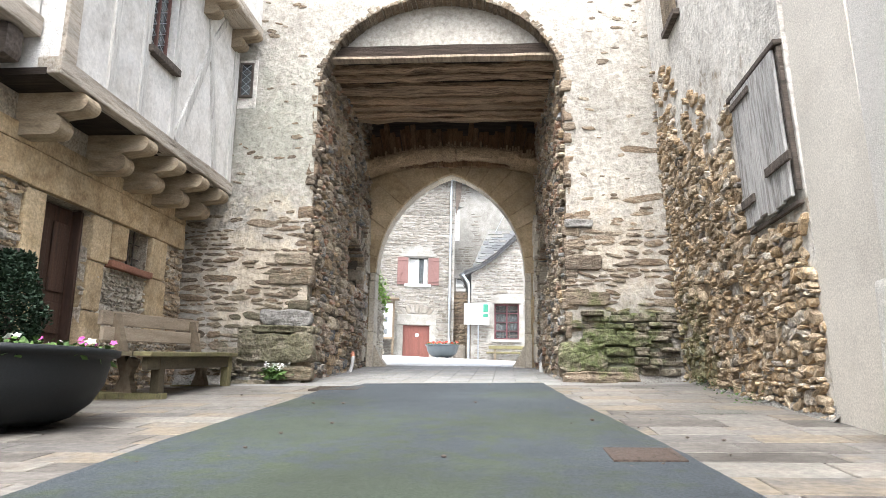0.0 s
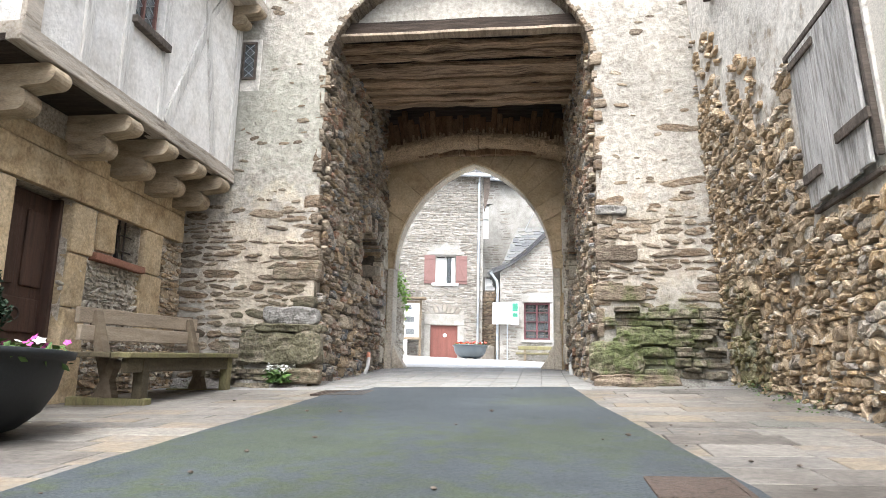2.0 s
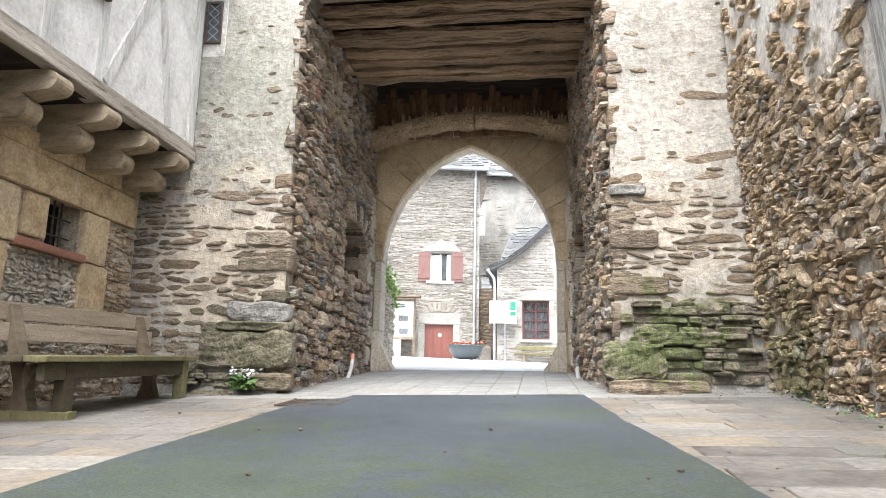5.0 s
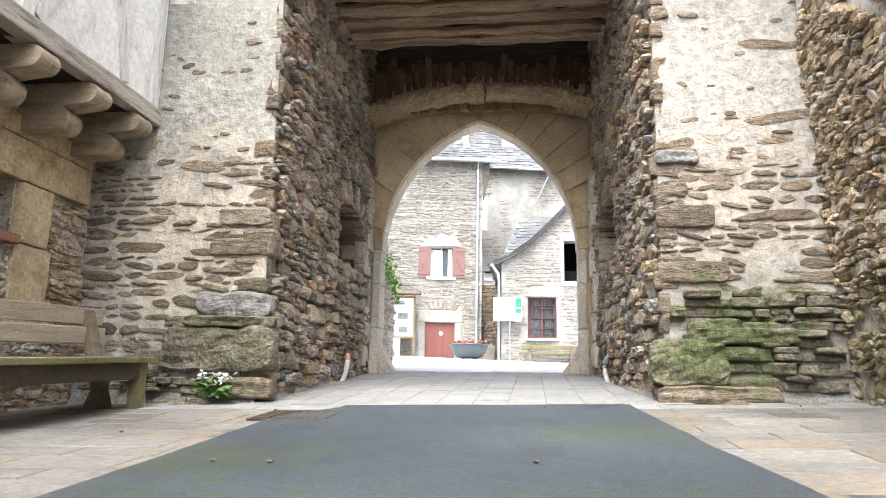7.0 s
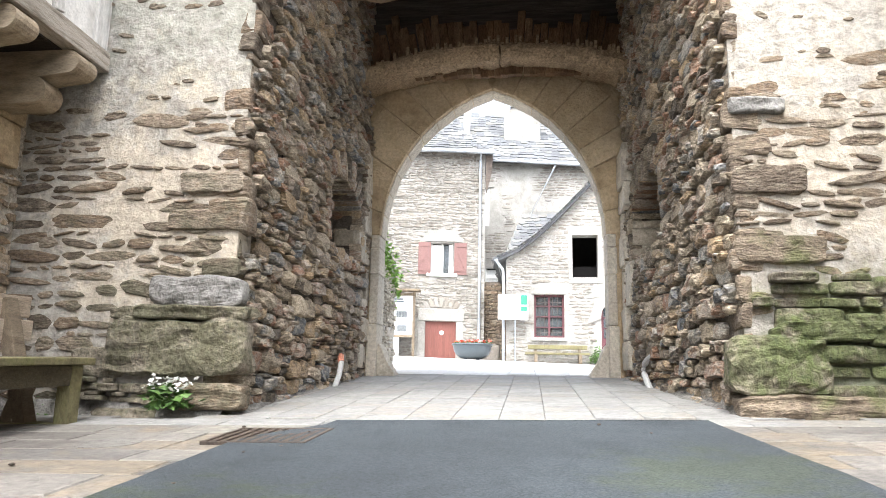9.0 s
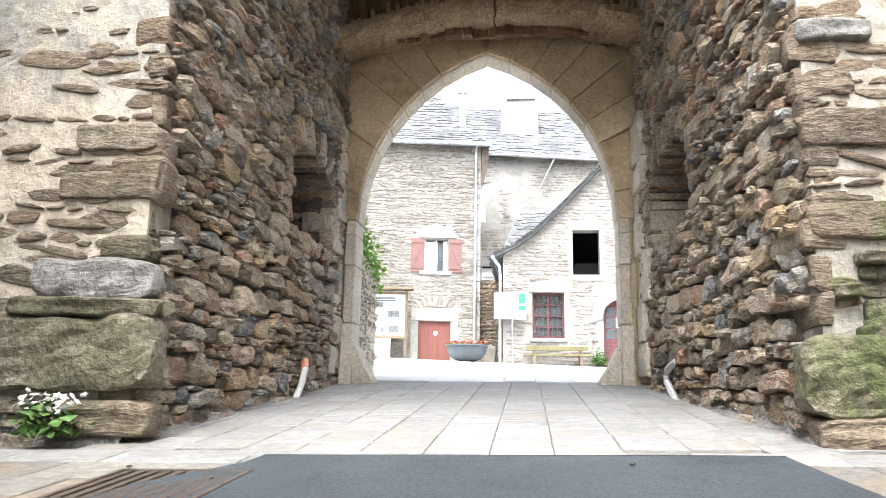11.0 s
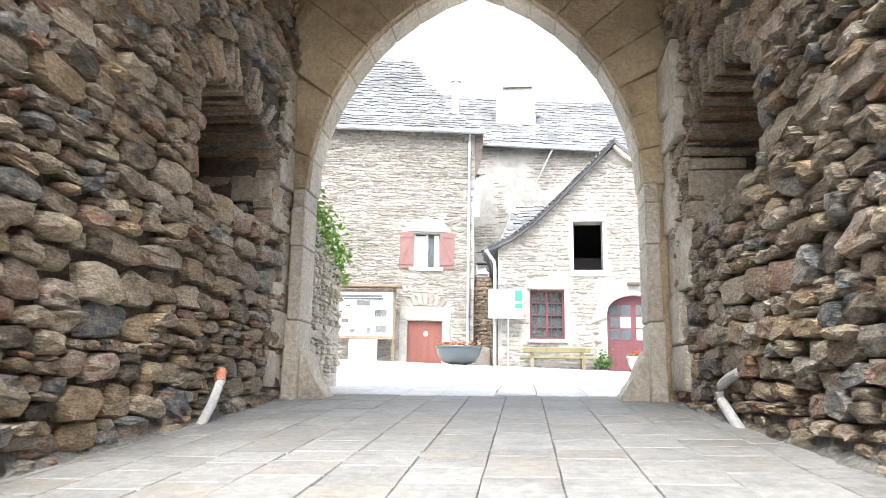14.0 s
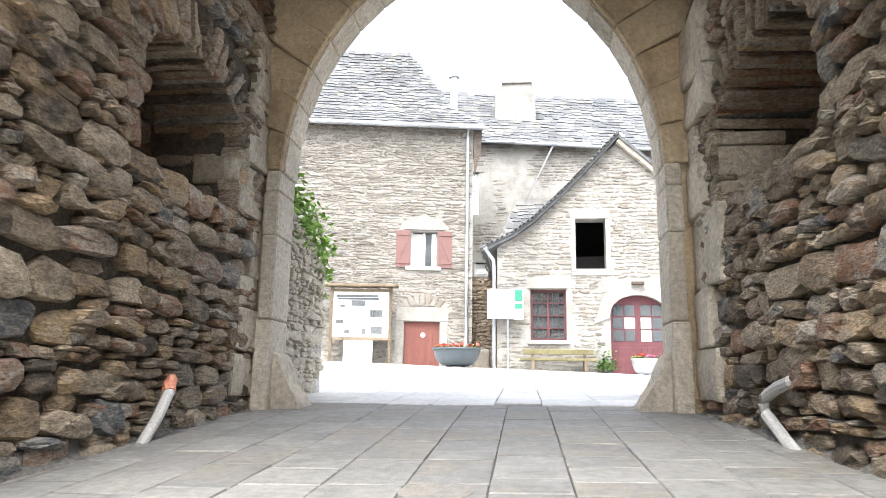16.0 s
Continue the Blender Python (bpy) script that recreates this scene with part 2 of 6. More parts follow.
m_joint = mat("dirty paving joint", [(0.086, 0.079, 0.068), (0.151, 0.14, 0.126), (0.187, 0.176, 0.162)], 12, 0.95, 0.7, 70)
# on the arch lining this paleness stands in for courtyard light
m_dressed = mat("dressed gate stone", [(0.377, 0.33, 0.254), (0.536, 0.476, 0.381), (0.596, 0.535, 0.435), (0.457, 0.399, 0.308)], 5, 0.88, 1.0, 22, rnd=0.4, big=0.4, grain=0.35, depth=0.03)
m_house = mat("pale house rubble", [(0.114, 0.101, 0.084), (0.220, 0.198, 0.167), (0.273, 0.255, 0.224), (0.167, 0.145, 0.119), (0.246, 0.233, 0.216)], 4, 0.9, 0.5, 25, rnd=0.7, big=0.2)
m_housemortar = mat("pale house mortar", [(0.205, 0.193, 0.168), (0.279, 0.267, 0.242), (0.336, 0.324, 0.299)], 3, 0.95, 0.6, 20, big=0.25, grain=0.3)
m_slate = mat("stone roof tiles", [(0.06, 0.063, 0.066), (0.12, 0.123, 0.126), (0.09, 0.093, 0.096), (0.16, 0.16, 0.155), (0.13, 0.122, 0.105)], 5, 0.7, 0.4, 25, rnd=0.7, big=0.3)
m_zinc = mat("zinc gutter", [(0.35, 0.37, 0.39), (0.45, 0.47, 0.49)], 5, 0.45, 0.1, 30, metal=0.6, spec=0.5)
m_pale = mat("pale painted board", [(0.72, 0.72, 0.7), (0.8, 0.8, 0.79)], 4, 0.5, 0.05, 40, big=0.06)
m_green = mat("green notice", [(0.028, 0.168, 0.105), (0.042, 0.210, 0.140)], 4, 0.5, 0, 30, big=0.05)
m_mapgreen = mat("pale map print", [(0.4, 0.44, 0.36), (0.5, 0.52, 0.44)], 9, 0.6, 0, 30)
m_print = mat("grey print", [(0.06, 0.065, 0.07), (0.16, 0.17, 0.17)], 14, 0.6, 0, 30)
# near-black colour stands in for the dark of rooms and gaps
m_void = mat("interior shade painted black", [(0.006, 0.005, 0.005), (0.014, 0.012, 0.011)], 5, 0.95, 0.2, 30)
m_iron = mat("rusty iron", [(0.035, 0.03, 0.027), (0.08, 0.062, 0.05), (0.11, 0.08, 0.06)], 14, 0.65, 0.4, 60, metal=0.4)
m_planter = mat("dark planter plastic", [(0.01, 0.012, 0.013), (0.016, 0.018, 0.02)], 3, 0.6, 0.1, 60, big=0.15, spec=0.3)
m_planter2 = mat("slate blue planter plastic", [(0.05, 0.065, 0.075), (0.07, 0.085, 0.095)], 3, 0.45, 0.1, 60, big=0.15, spec=0.5)
m_soil = mat("potting soil", [(0.03, 0.022, 0.016), (0.06, 0.045, 0.03)], 20, 0.95, 0.8, 60)
m_leaf = mat("green leaves", [(0.035, 0.07, 0.018), (0.07, 0.13, 0.03), (0.1, 0.17, 0.04)], 6, 0.6, 0, 30, rnd=0.7)
m_conifer = mat("dark conifer needles", [(0.012, 0.028, 0.014), (0.025, 0.05, 0.026), (0.035, 0.065, 0.035)], 6, 0.7, 0, 30, rnd=0.7)
# green raised: daylight coming through the leaves is put into the colour
m_ivy = mat("creeper leaves brightened as backlit", [(0.16, 0.3, 0.05), (0.25, 0.42, 0.08), (0.33, 0.5, 0.12)], 6, 0.6, 0, 30, rnd=0.7)
m_fpink = mat("pink petals", [(0.5, 0.06, 0.3), (0.65, 0.14, 0.42)], 6, 0.6, 0, 30, rnd=0.6)
m_fwhite = mat("white petals", [(0.7, 0.68, 0.62), (0.8, 0.8, 0.76)], 6, 0.6, 0, 30, rnd=0.6)
m_fred = mat("red petals", [(0.5, 0.03, 0.02), (0.65, 0.08, 0.05), (0.6, 0.16, 0.1)], 6, 0.6, 0, 30, rnd=0.6)
m_pipe = mat("grey plastic conduit", [(0.42, 0.41, 0.39), (0.5, 0.49, 0.47)], 9, 0.6, 0.2, 60)
m_orange = mat("orange tape", [(0.55, 0.2, 0.12), (0.6, 0.3, 0.2)], 9, 0.6, 0.2, 60)
m_fan = mat("brown fanned stone", [(0.09, 0.055, 0.03), (0.27, 0.165, 0.092), (0.17, 0.103, 0.058), (0.36, 0.24, 0.145)], 5, 0.9, 1.0, 24, rnd=0.6, big=0.4, grain=0.5, depth=0.03, stretch=(3, 3, 1))
# dark oak of the beam; elsewhere its near-black stands in for shade
m_beam = mat("dark oak with painted shade", [(0.014, 0.009, 0.006), (0.034, 0.023, 0.016), (0.065, 0.047, 0.034)], 3, 0.85, 0.9, 26, stretch=(0.7, 8, 8), big=0.4, grain=0.5)
m_corner = mat("worn beige corner stone", [(0.24, 0.205, 0.155), (0.4, 0.345, 0.265), (0.33, 0.285, 0.22)], 5, 0.9, 1.0, 22, rnd=0.3, big=0.4, grain=0.4, depth=0.03)
m_rib = mat("brown rib stone", [(0.217, 0.156, 0.097), (0.459, 0.342, 0.216), (0.344, 0.252, 0.162)], 5, 0.9, 0.8, 30, rnd=0.3, big=0.3, grain=0.6, depth=0.03)
m_brick = mat("terracotta sill", [(0.26, 0.12, 0.08), (0.36, 0.18, 0.12)], 8, 0.9, 0.5, 50)


def glass_mat(name, tint):
    m = bpy.data.materials.new(name)
    m.use_nodes = True
    b = m.node_tree.nodes["Principled BSDF"]
    b.inputs["Base Color"].default_value = (*tint, 1)
    b.inputs["Roughness"].default_value = 0.06
    b.inputs["Transmission Weight"].default_value = 0.6
    b.inputs["IOR"].default_value = 1.45
    return m


m_glass = glass_mat("old window glass", (0.16, 0.18, 0.19))


# ---- mesh helpers ----
def mesh_ob(name, bm, material, parent=None, label="", smooth=False):
    me = bpy.data.meshes.new(name)
    if not smooth:
        pass
    for f in bm.faces:
        f.smooth = smooth
    bmesh.ops.recalc_face_normals(bm, faces=bm.faces)
    bm.to_mesh(me)
    bm.free()
    me.materials.append(material)
    ob = new(name, me)
    if parent:
        ob.parent = parent
    if label:
        tagged(ob, label)
    return ob


def part(name, bm, material, parent, label="", smooth=False):
    return mesh_ob(name, bm, material, parent, label, smooth)


def empty(name, label, category, group="", kind=""):
    return tagged(new(name), label, category, group, kind)


def box(x0, x1, y0, y1, z0, z1, bevel=0.0, bm=None, m=None):
    """A box from its limits, with worn edges."""
    bm = bm or bmesh.new()
    mm = (m or Matrix()) @ Matrix.Translation(((x0 + x1) / 2, (y0 + y1) / 2, (z0 + z1) / 2)) @ Matrix.Diagonal((x1 - x0, y1 - y0, z1 - z0, 1))
    made = bmesh.ops.create_cube(bm, size=1, matrix=mm)["verts"]
    if bevel:
        edges = list({e for v in made for e in v.link_edges})
        bmesh.ops.bevel(bm, geom=edges, offset=bevel, segments=2, affect="EDGES", profile=0.6)
    return bm


def rough_box(x0, x1, y0, y1, z0, z1, bevel=0.02, wobble=0.01, cuts=3, seed=0, m=None):
    """A hewn block or beam with uneven faces."""
    bm = box(x0, x1, y0, y1, z0, z1, 0)
    bmesh.ops.subdivide_edges(bm, edges=bm.edges[:], cuts=cuts, use_grid_fill=True)
    for v in bm.verts:
        d = noise.noise_vector(v.co * 2.3 + Vector((seed * 3.7, seed, 0)))
        v.co += d * wobble
    sharp = [e for e in bm.edges if len(e.link_faces) == 2 and e.calc_face_angle() > 0.9]
    if bevel:
        bmesh.ops.bevel(bm, geom=sharp, offset=bevel, segments=2, affect="EDGES", profile=0.6)
    if m:
        bm.transform(m)
    return bm


def prism(poly, m, depth, bm=None):
    """A plane polygon in m's x and y, made depth thick along m's -z."""
    bm = bm or bmesh.new()
    top = [bm.verts.new(m @ Vector((u, v, 0))) for u, v in poly]
    low = [bm.verts.new(m @ Vector((u, v, -depth))) for u, v in poly]
    bm.faces.new(top)
    bm.faces.new(low[::-1])
    k = len(poly)
    for i in range(k):
        bm.faces.new((top[i], low[i], low[(i + 1) % k], top[(i + 1) % k]))
    return bm


def tube(points, radius, sides=8, bm=None, caps=True):
    """A round bar or pipe along a line of points."""
    bm = bm or bmesh.new()
    pts = [Vector(p) for p in points]
    rings = []
    for i, p in enumerate(pts):
        t = (pts[min(i + 1, len(pts) - 1)] - pts[max(i - 1, 0)]).normalized()
        side = t.cross(Vector((0, 0, 1)) if abs(t.z) < 0.9 else Vector((1, 0, 0))).normalized()
        up = side.cross(t)
        rings.append([bm.verts.new(p + radius * (math.cos(a) * side + math.sin(a) * up)) for a in (2 * math.pi * k / sides for k in range(sides))])
    for a, b in zip(rings, rings[1:]):
        for k in range(sides):
            bm.faces.new((a[k], a[(k + 1) % sides], b[(k + 1) % sides], b[k]))
    if caps:
        bm.faces.new(rings[0][::-1])
        bm.faces.new(rings[-1])
    return bm


def axes(o, u, v):
    """A frame with its origin at o, x along u, y along v, z out of the face."""
    u, v = Vector(u).normalized(), Vector(v).normalized()
    n = u.cross(v)
    m = Matrix((u, v, n)).transposed().to_4x4()
    m.translation = o
    return m


# ---- stones ----
def stone_proto(rng, top=0.8, rough=0.06, power=(2.6, 5.0), tilt=0.3):
    """Vertices and faces of one worn stone, one unit wide and high, standing one unit proud, with a lumpy outline."""
    k, p, skew = 10, rng.uniform(*power), rng.uniform(-0.16, 0.16)
    ring = []
    for i in range(k):
        a = 2 * math.pi * (i + rng.uniform(-0.3, 0.3)) / k + 0.3
        c, d = math.cos(a), math.sin(a)
        r = 0.53 * (abs(c) ** p + abs(d) ** p) ** (-1 / p) * (1 + rng.uniform(-rough, rough)) * (0.84 if rng.random() < 0.14 else 1)
        ring.append((r * c + skew * r * d, r * d))
    tx, ty = rng.uniform(-tilt, tilt), rng.uniform(-tilt, tilt)
    v = [(x, y, -1.3) for x, y in ring]
    v += [(x * 0.98, y * 0.98, 0.5 + 0.5 * (x * tx + y * ty) + rng.uniform(-0.16, 0.12)) for x, y in ring]
    v += [(x * top + rng.uniform(-0.05, 0.05), y * top + rng.uniform(-0.05, 0.05), 0.88 + 0.9 * (x * tx + y * ty) + rng.uniform(-0.14, 0.16)) for x, y in ring]
    v.append((rng.uniform(-0.2, 0.2), rng.uniform(-0.15, 0.15), 1.0 + rng.uniform(-0.12, 0.15)))
    f = []
    for j in range(2):
        for i in range(k):
            f.append((j * k + i, j * k + (i + 1) % k, (j + 1) * k + (i + 1) % k, (j + 1) * k + i))
    for i in range(k):
        f.append((2 * k + i, 2 * k + (i + 1) % k, 3 * k))
    return np.array(v), f


rng = random.Random(7)
PROTO = [stone_proto(rng, 0.84, 0.11, (3.0, 7.0), 0.2) for _ in range(48)]
FLAT = [stone_proto(rng, 0.86, 0.12, (2.2, 3.6), 0.2) for _ in range(48)]


def crag(u, v, w, h, d, seed, m):
    """A heavy split block with worn corners and layered relief."""
    bm = box(-1, 1, -1, 1, -1, 1)
    bmesh.ops.subdivide_edges(bm, edges=bm.edges[:], cuts=8, use_grid_fill=True)
    for p in bm.verts:
        q = p.co / (abs(p.co.x) ** 7 + abs(p.co.y) ** 7 + abs(p.co.z) ** 7) ** (1 / 7)
        c = Vector((q.x * w / 2, q.y * h / 2, q.z * d))
        s = c + Vector((u, v, seed * 1.7))
        out = 0.17 * noise.noise(Vector((s.x * 2.5, s.y * 17, s.z * 2))) + 0.3 * noise.noise(s * 6) + 0.15 * noise.noise(s * 16)
        c += Vector((0.05 * w * noise.noise(s * 4), 0.12 * h * noise.noise(s * 5 + Vector((3, 0, 0))), d * out))
        p.co = c
    bm.transform(m @ Matrix.Translation((u, v, 0)))
    return bm


def courses(u0, u1, v0, v1, hh, ww, rng, keep, wave=0.03, gap=0.012):
    """Centres and sizes of stones laid in uneven courses: u, v, width, height, turn."""
    out, v = [], v0
    while v < v1:
        h = rng.uniform(*hh)
        u = u0 - rng.uniform(0, ww[0])
        while u < u1:
            w = rng.uniform(*ww) * (0.7 + 0.6 * rng.random())
            cu = u + w / 2
            cv = v + h / 2 + wave * noise.noise(Vector((cu * 0.9, v * 1.3, u0)))
            if keep(cu, cv, w, h):
                if h > 0.13 and w < 0.5 and rng.random() < 0.3:
                    k = rng.uniform(0.4, 0.6)
                    out.append((cu, cv - h * (1 - k) / 2, w - gap, h * k - gap, rng.uniform(-0.06, 0.06)))
                    out.append((cu, cv + h * k / 2, w - gap, h * (1 - k) - gap, rng.uniform(-0.06, 0.06)))
                else:
                    out.append((cu, cv, w - gap, (h - gap) * rng.uniform(0.88, 1.06), rng.uniform(-0.07, 0.07)))
            u += w
        v += h
    return out


def rubble(u0, u1, v0, v1, rng, keep, hh=(0.07, 0.24), ww=(1.2, 3.4), band=(0.35, 0.6), run=(0.6, 1.5), gap=0.014, turn=0.1, wave=0.06, shrink=1.0):
    """Stones of uneven rubble: short runs of courses of their own height, with small ones wedged on top of low ones."""
    out, v = [], v0
    while v < v1:
        bh = rng.uniform(*band)
        u = u0 - rng.uniform(0, 0.5)
        while u < u1:
            r = rng.uniform(*run)
            cv = v
            while cv < v + bh - 0.02:
                h = min(rng.uniform(*hh), v + bh - cv)
                if v + bh - cv - h < hh[0] * 0.8:
                    h = v + bh - cv
                cu = u + rng.uniform(-0.12, 0.12)
                end = u + r + rng.uniform(-0.1, 0.1)
                while cu < end:
                    w = min(0.75, max(0.07, h * rng.uniform(*ww)))
                    f = rng.uniform(0.62, 1.05)
                    c = cu + w / 2
                    lift = wave * noise.noise(Vector((c * 0.7, cv * 1.1, u0)))
                    if keep(c, cv + h / 2, w, h):
                        out.append((c, cv + h * f / 2 + lift, (w - gap) * (1 - (1 - shrink) * rng.random()), (h * f - gap) * shrink, rng.gauss(0, turn)))
                        if f < 0.8 and shrink == 1.0:
                            out.append((c + rng.uniform(-0.2, 0.2) * w, cv + h * (1 + f) / 2 + lift, w * rng.uniform(0.5, 0.95), h * (1.08 - f), rng.gauss(0, turn)))
                    cu += w
                cv += h
            u += r
        v += bh
    return out


def lay(stones, m, material, parent, rng, deep=(0.03, 0.07), protos=PROTO, name="stone", first=300, near=None, smooth=False, rest="stonework"):
    """Lays stones on the face m: the first ones as objects of their own, the others joined."""
    if near:
        stones = sorted(stones, key=lambda s: near(s[0], s[1]))
    meshes = []
    for v, f in protos:
        me = bpy.data.meshes.new(name)
        me.from_pydata(v.tolist(), [], f)
        me.polygons.foreach_set("use_smooth", [smooth] * len(f))
        me.materials.append(material)
        meshes.append(me)
    verts, faces, base = [], [], 0
    for i, (u, v, w, h, a) in enumerate(stones):
        k = rng.randrange(len(protos))
        t = m @ Matrix.Translation((u, v, 0)) @ Matrix.Rotation(a + (math.pi if rng.random() < 0.5 else 0), 4, "Z") @ Matrix.Diagonal((w, h, rng.uniform(*deep), 1))
        if i < first:
            ob = new(name, meshes[k])
            ob.parent = parent
            ob.matrix_basis = t
        else:
            pv, pf = protos[k]
            verts.append(pv @ np.array(t.to_3x3()).T + np.array(t.translation))
            faces += [tuple(j + base for j in fc) for fc in pf]
            base += len(pv)
    if verts:
        me = bpy.data.meshes.new(rest)
        me.from_pydata(np.concatenate(verts).tolist(), [], faces)
        me.polygons.foreach_set("use_smooth", [smooth] * len(faces))
        me.materials.append(material)
        ob = new(rest, me)
        ob.parent = parent
        tagged(ob, kind="stuff")


def holed(u0, u1, v0, v1, holes, m, depth):
    """A wall face with rectangular openings cut through, as one mesh of butted blocks."""
    us = sorted({u0, u1, *[h[0] for h in holes], *[h[1] for h in holes]})
    vs = sorted({v0, v1, *[h[2] for h in holes], *[h[3] for h in holes]})
    bm = bmesh.new()
    g = {}

    def vert(u, v, d):
        if (u, v, d) not in g:
            g[u, v, d] = bm.verts.new(m @ Vector((u, v, -d)))
        return g[u, v, d]
    solid = {}
    for i in range(len(us) - 1):
        for j in range(len(vs) - 1):
            c, d = (us[i] + us[i + 1]) / 2, (vs[j] + vs[j + 1]) / 2
            solid[i, j] = not any(h[0] < c < h[1] and h[2] < d < h[3] for h in holes)
    for (i, j), s in solid.items():
        if not s:
            continue
        q = [(us[i], vs[j]), (us[i + 1], vs[j]), (us[i + 1], vs[j + 1]), (us[i], vs[j + 1])]
        bm.faces.new([vert(*p, 0) for p in q])
        bm.faces.new([vert(*p, depth) for p in q][::-1])
        for k, (di, dj) in enumerate(((0, -1), (1, 0), (0, 1), (-1, 0))):
            if not solid.get((i + di, j + dj), False):
                a, b = q[k], q[(k + 1) % 4]
                bm.faces.new((vert(*a, 0), vert(*a, depth), vert(*b, depth), vert(*b, 0)))
    return bm


# ---- ground ----
def ground_sheet():
    bm = bmesh.new()
    xs = [-300, -80, -30, -12, -9, -7, -5.5, -4, -2.6, -1.2, 0.2, 1.4, 2.9, 5, 7, 12, 30, 80, 300]
    ys = [-300, -60, -20, -8, -4] + list(np.arange(0, 41, 1.0)) + [45, 60, 120, 400]
    grid = [[bm.verts.new((x, y, gz(x, y))) for x in xs] for y in ys]
    for a, b in zip(grid, grid[1:]):
        for i in range(len(xs) - 1):
            bm.faces.new((a[i], a[i + 1], b[i + 1], b[i]))
    return mesh_ob("ground", bm, m_joint)


ground = tagged(ground_sheet(), "sloping ground of grey mortar between paving slabs", "ground", kind="structure")


def asph_left(y):
    return float(np.interp(y, [0, 3.6, 5.5, 8.7, 10.2, 11.0], [-2.38, -2.46, -2.55, -2.57, -2.6, -2.2]))


def asph_right(y):
    return float(np.interp(y, [0, 3.8, 5.6, 8.9, 11.3], [1.5, 1.2, 1.06, 0.72, 0.55]))


def asphalt():
    bm = bmesh.new()
    ys = [-14, -6, -3] + list(np.arange(0, 11.3, 0.28)) + [11.25]
    rows = []
    for y in ys:
        a, b = asph_left(y) + 0.02 * noise.noise(Vector((y * 2, 0, 0))), asph_right(y) + 0.02 * noise.noise(Vector((y * 2, 5, 0)))
        rows.append([bm.verts.new((x, y if y < 11.2 else 11.08 + 0.03 * (x + 2.2), gz(x, y) + 0.03 + 0.006 * noise.noise(Vector((x, y, 2))))) for x in np.linspace(a, b, 12)])
    for a, b in zip(rows, rows[1:]):
        for i in range(11):
            bm.faces.new((a[i], a[i + 1], b[i + 1], b[i]))
    rim = [e for e in bm.edges if e.is_boundary]
    down = bmesh.ops.extrude_edge_only(bm, edges=rim)["geom"]
    for v in (g for g in down if isinstance(g, bmesh.types.BMVert)):
        v.co.z -= 0.06
    return mesh_ob("road", bm, m_asphalt, smooth=False)


tagged(asphalt(), "worn grey asphalt strip with green algae patches", "road", kind="structure")

# ---- walls of the gate tower ----
XL, XR, YF, YG = -3.34, 0.98, 11.66, 16.5
TOP = 11.0


def arch_curve(x0, x1, spring, rise, k=14, point=0.0):
    """Left to right over an opening: half ellipses, or two arcs that meet in a point."""
    c, a, pts = (x0 + x1) / 2, (x1 - x0) / 2, []
    if point:
        r = (a * a + rise * rise) / (2 * a)
        top = math.asin(min(1, rise / r))
        for i in range(k + 1):
            t = top * i / k
            pts.append((x0 + r - r * math.cos(t), spring + r * math.sin(t)))
        return pts + [(2 * c - u, v) for u, v in pts[-2::-1]]
    for i in range(2 * k + 1):
        t = math.pi * i / (2 * k)
        pts.append((c - a * math.cos(t), spring + rise * math.sin(t)))
    return pts


FRONT = axes((0, YF, 0), (1, 0, 0), (0, 0, 1))            # u = x, v = z, out towards the street
LEFTP = axes((XL, 0, 0), (0, 1, 0), (0, 0, 1))            # u = y, out into the passage
RIGHTP = axes((XR, YF, 0), (-0.052, 1, 0), (0, 0, 1)) @ Matrix.Rotation(math.pi, 4, "Y")   # u = -(y - YF)
front_arch = arch_curve(XL, XR, 6.0, 1.78)
poly = [(-7.6, -0.2), (XL, -0.2)] + front_arch + [(XR, -0.2), (5.2, -0.2), (5.2, TOP), (-7.6, TOP)]
wall_front = tagged(mesh_ob("wall_tower_front", prism(poly, FRONT, 0.3), m_render), "tower front of rubble under weathered lime render", "wall", kind="structure")


def notch_wall(name, m, u0, u1, z0, z1, n0, n1, nz, nside, ntop, thick, material, label, sign=1):
    """A passage wall with one deep arched recess, built as two halves that meet over and under it."""
    mid = (n0 + n1) / 2
    bm = bmesh.new()
    for a, b, e in ((u0, mid, n0), (mid, u1, n1)):
        curve = []
        for i in range(9):
            t = math.pi / 2 * i / 8
            curve.append((e + (mid - e) * (1 - math.cos(t)), nside + (ntop - nside) * math.sin(t)))
        if e == n0:
            p = [(a, z0), (mid, z0), (mid, nz), (n0, nz)] + curve + [(mid, z1), (a, z1)]
        else:
            p = [(b, z0), (mid, z0), (mid, nz), (n1, nz)] + curve + [(mid, z1), (b, z1)]
        prism([(sign * u, v) for u, v in p], m, thick, bm)
    return tagged(mesh_ob(name, bm, material), label, "wall", kind="structure")


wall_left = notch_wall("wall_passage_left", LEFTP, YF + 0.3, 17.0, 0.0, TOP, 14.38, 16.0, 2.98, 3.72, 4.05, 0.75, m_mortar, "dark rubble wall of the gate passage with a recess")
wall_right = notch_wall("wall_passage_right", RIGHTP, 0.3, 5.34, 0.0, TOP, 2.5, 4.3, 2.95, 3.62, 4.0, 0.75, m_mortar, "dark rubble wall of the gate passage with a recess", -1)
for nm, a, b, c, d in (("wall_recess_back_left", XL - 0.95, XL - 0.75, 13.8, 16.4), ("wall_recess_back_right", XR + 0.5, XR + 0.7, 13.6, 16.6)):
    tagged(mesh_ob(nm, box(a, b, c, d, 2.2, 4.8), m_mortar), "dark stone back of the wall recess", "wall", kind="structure")
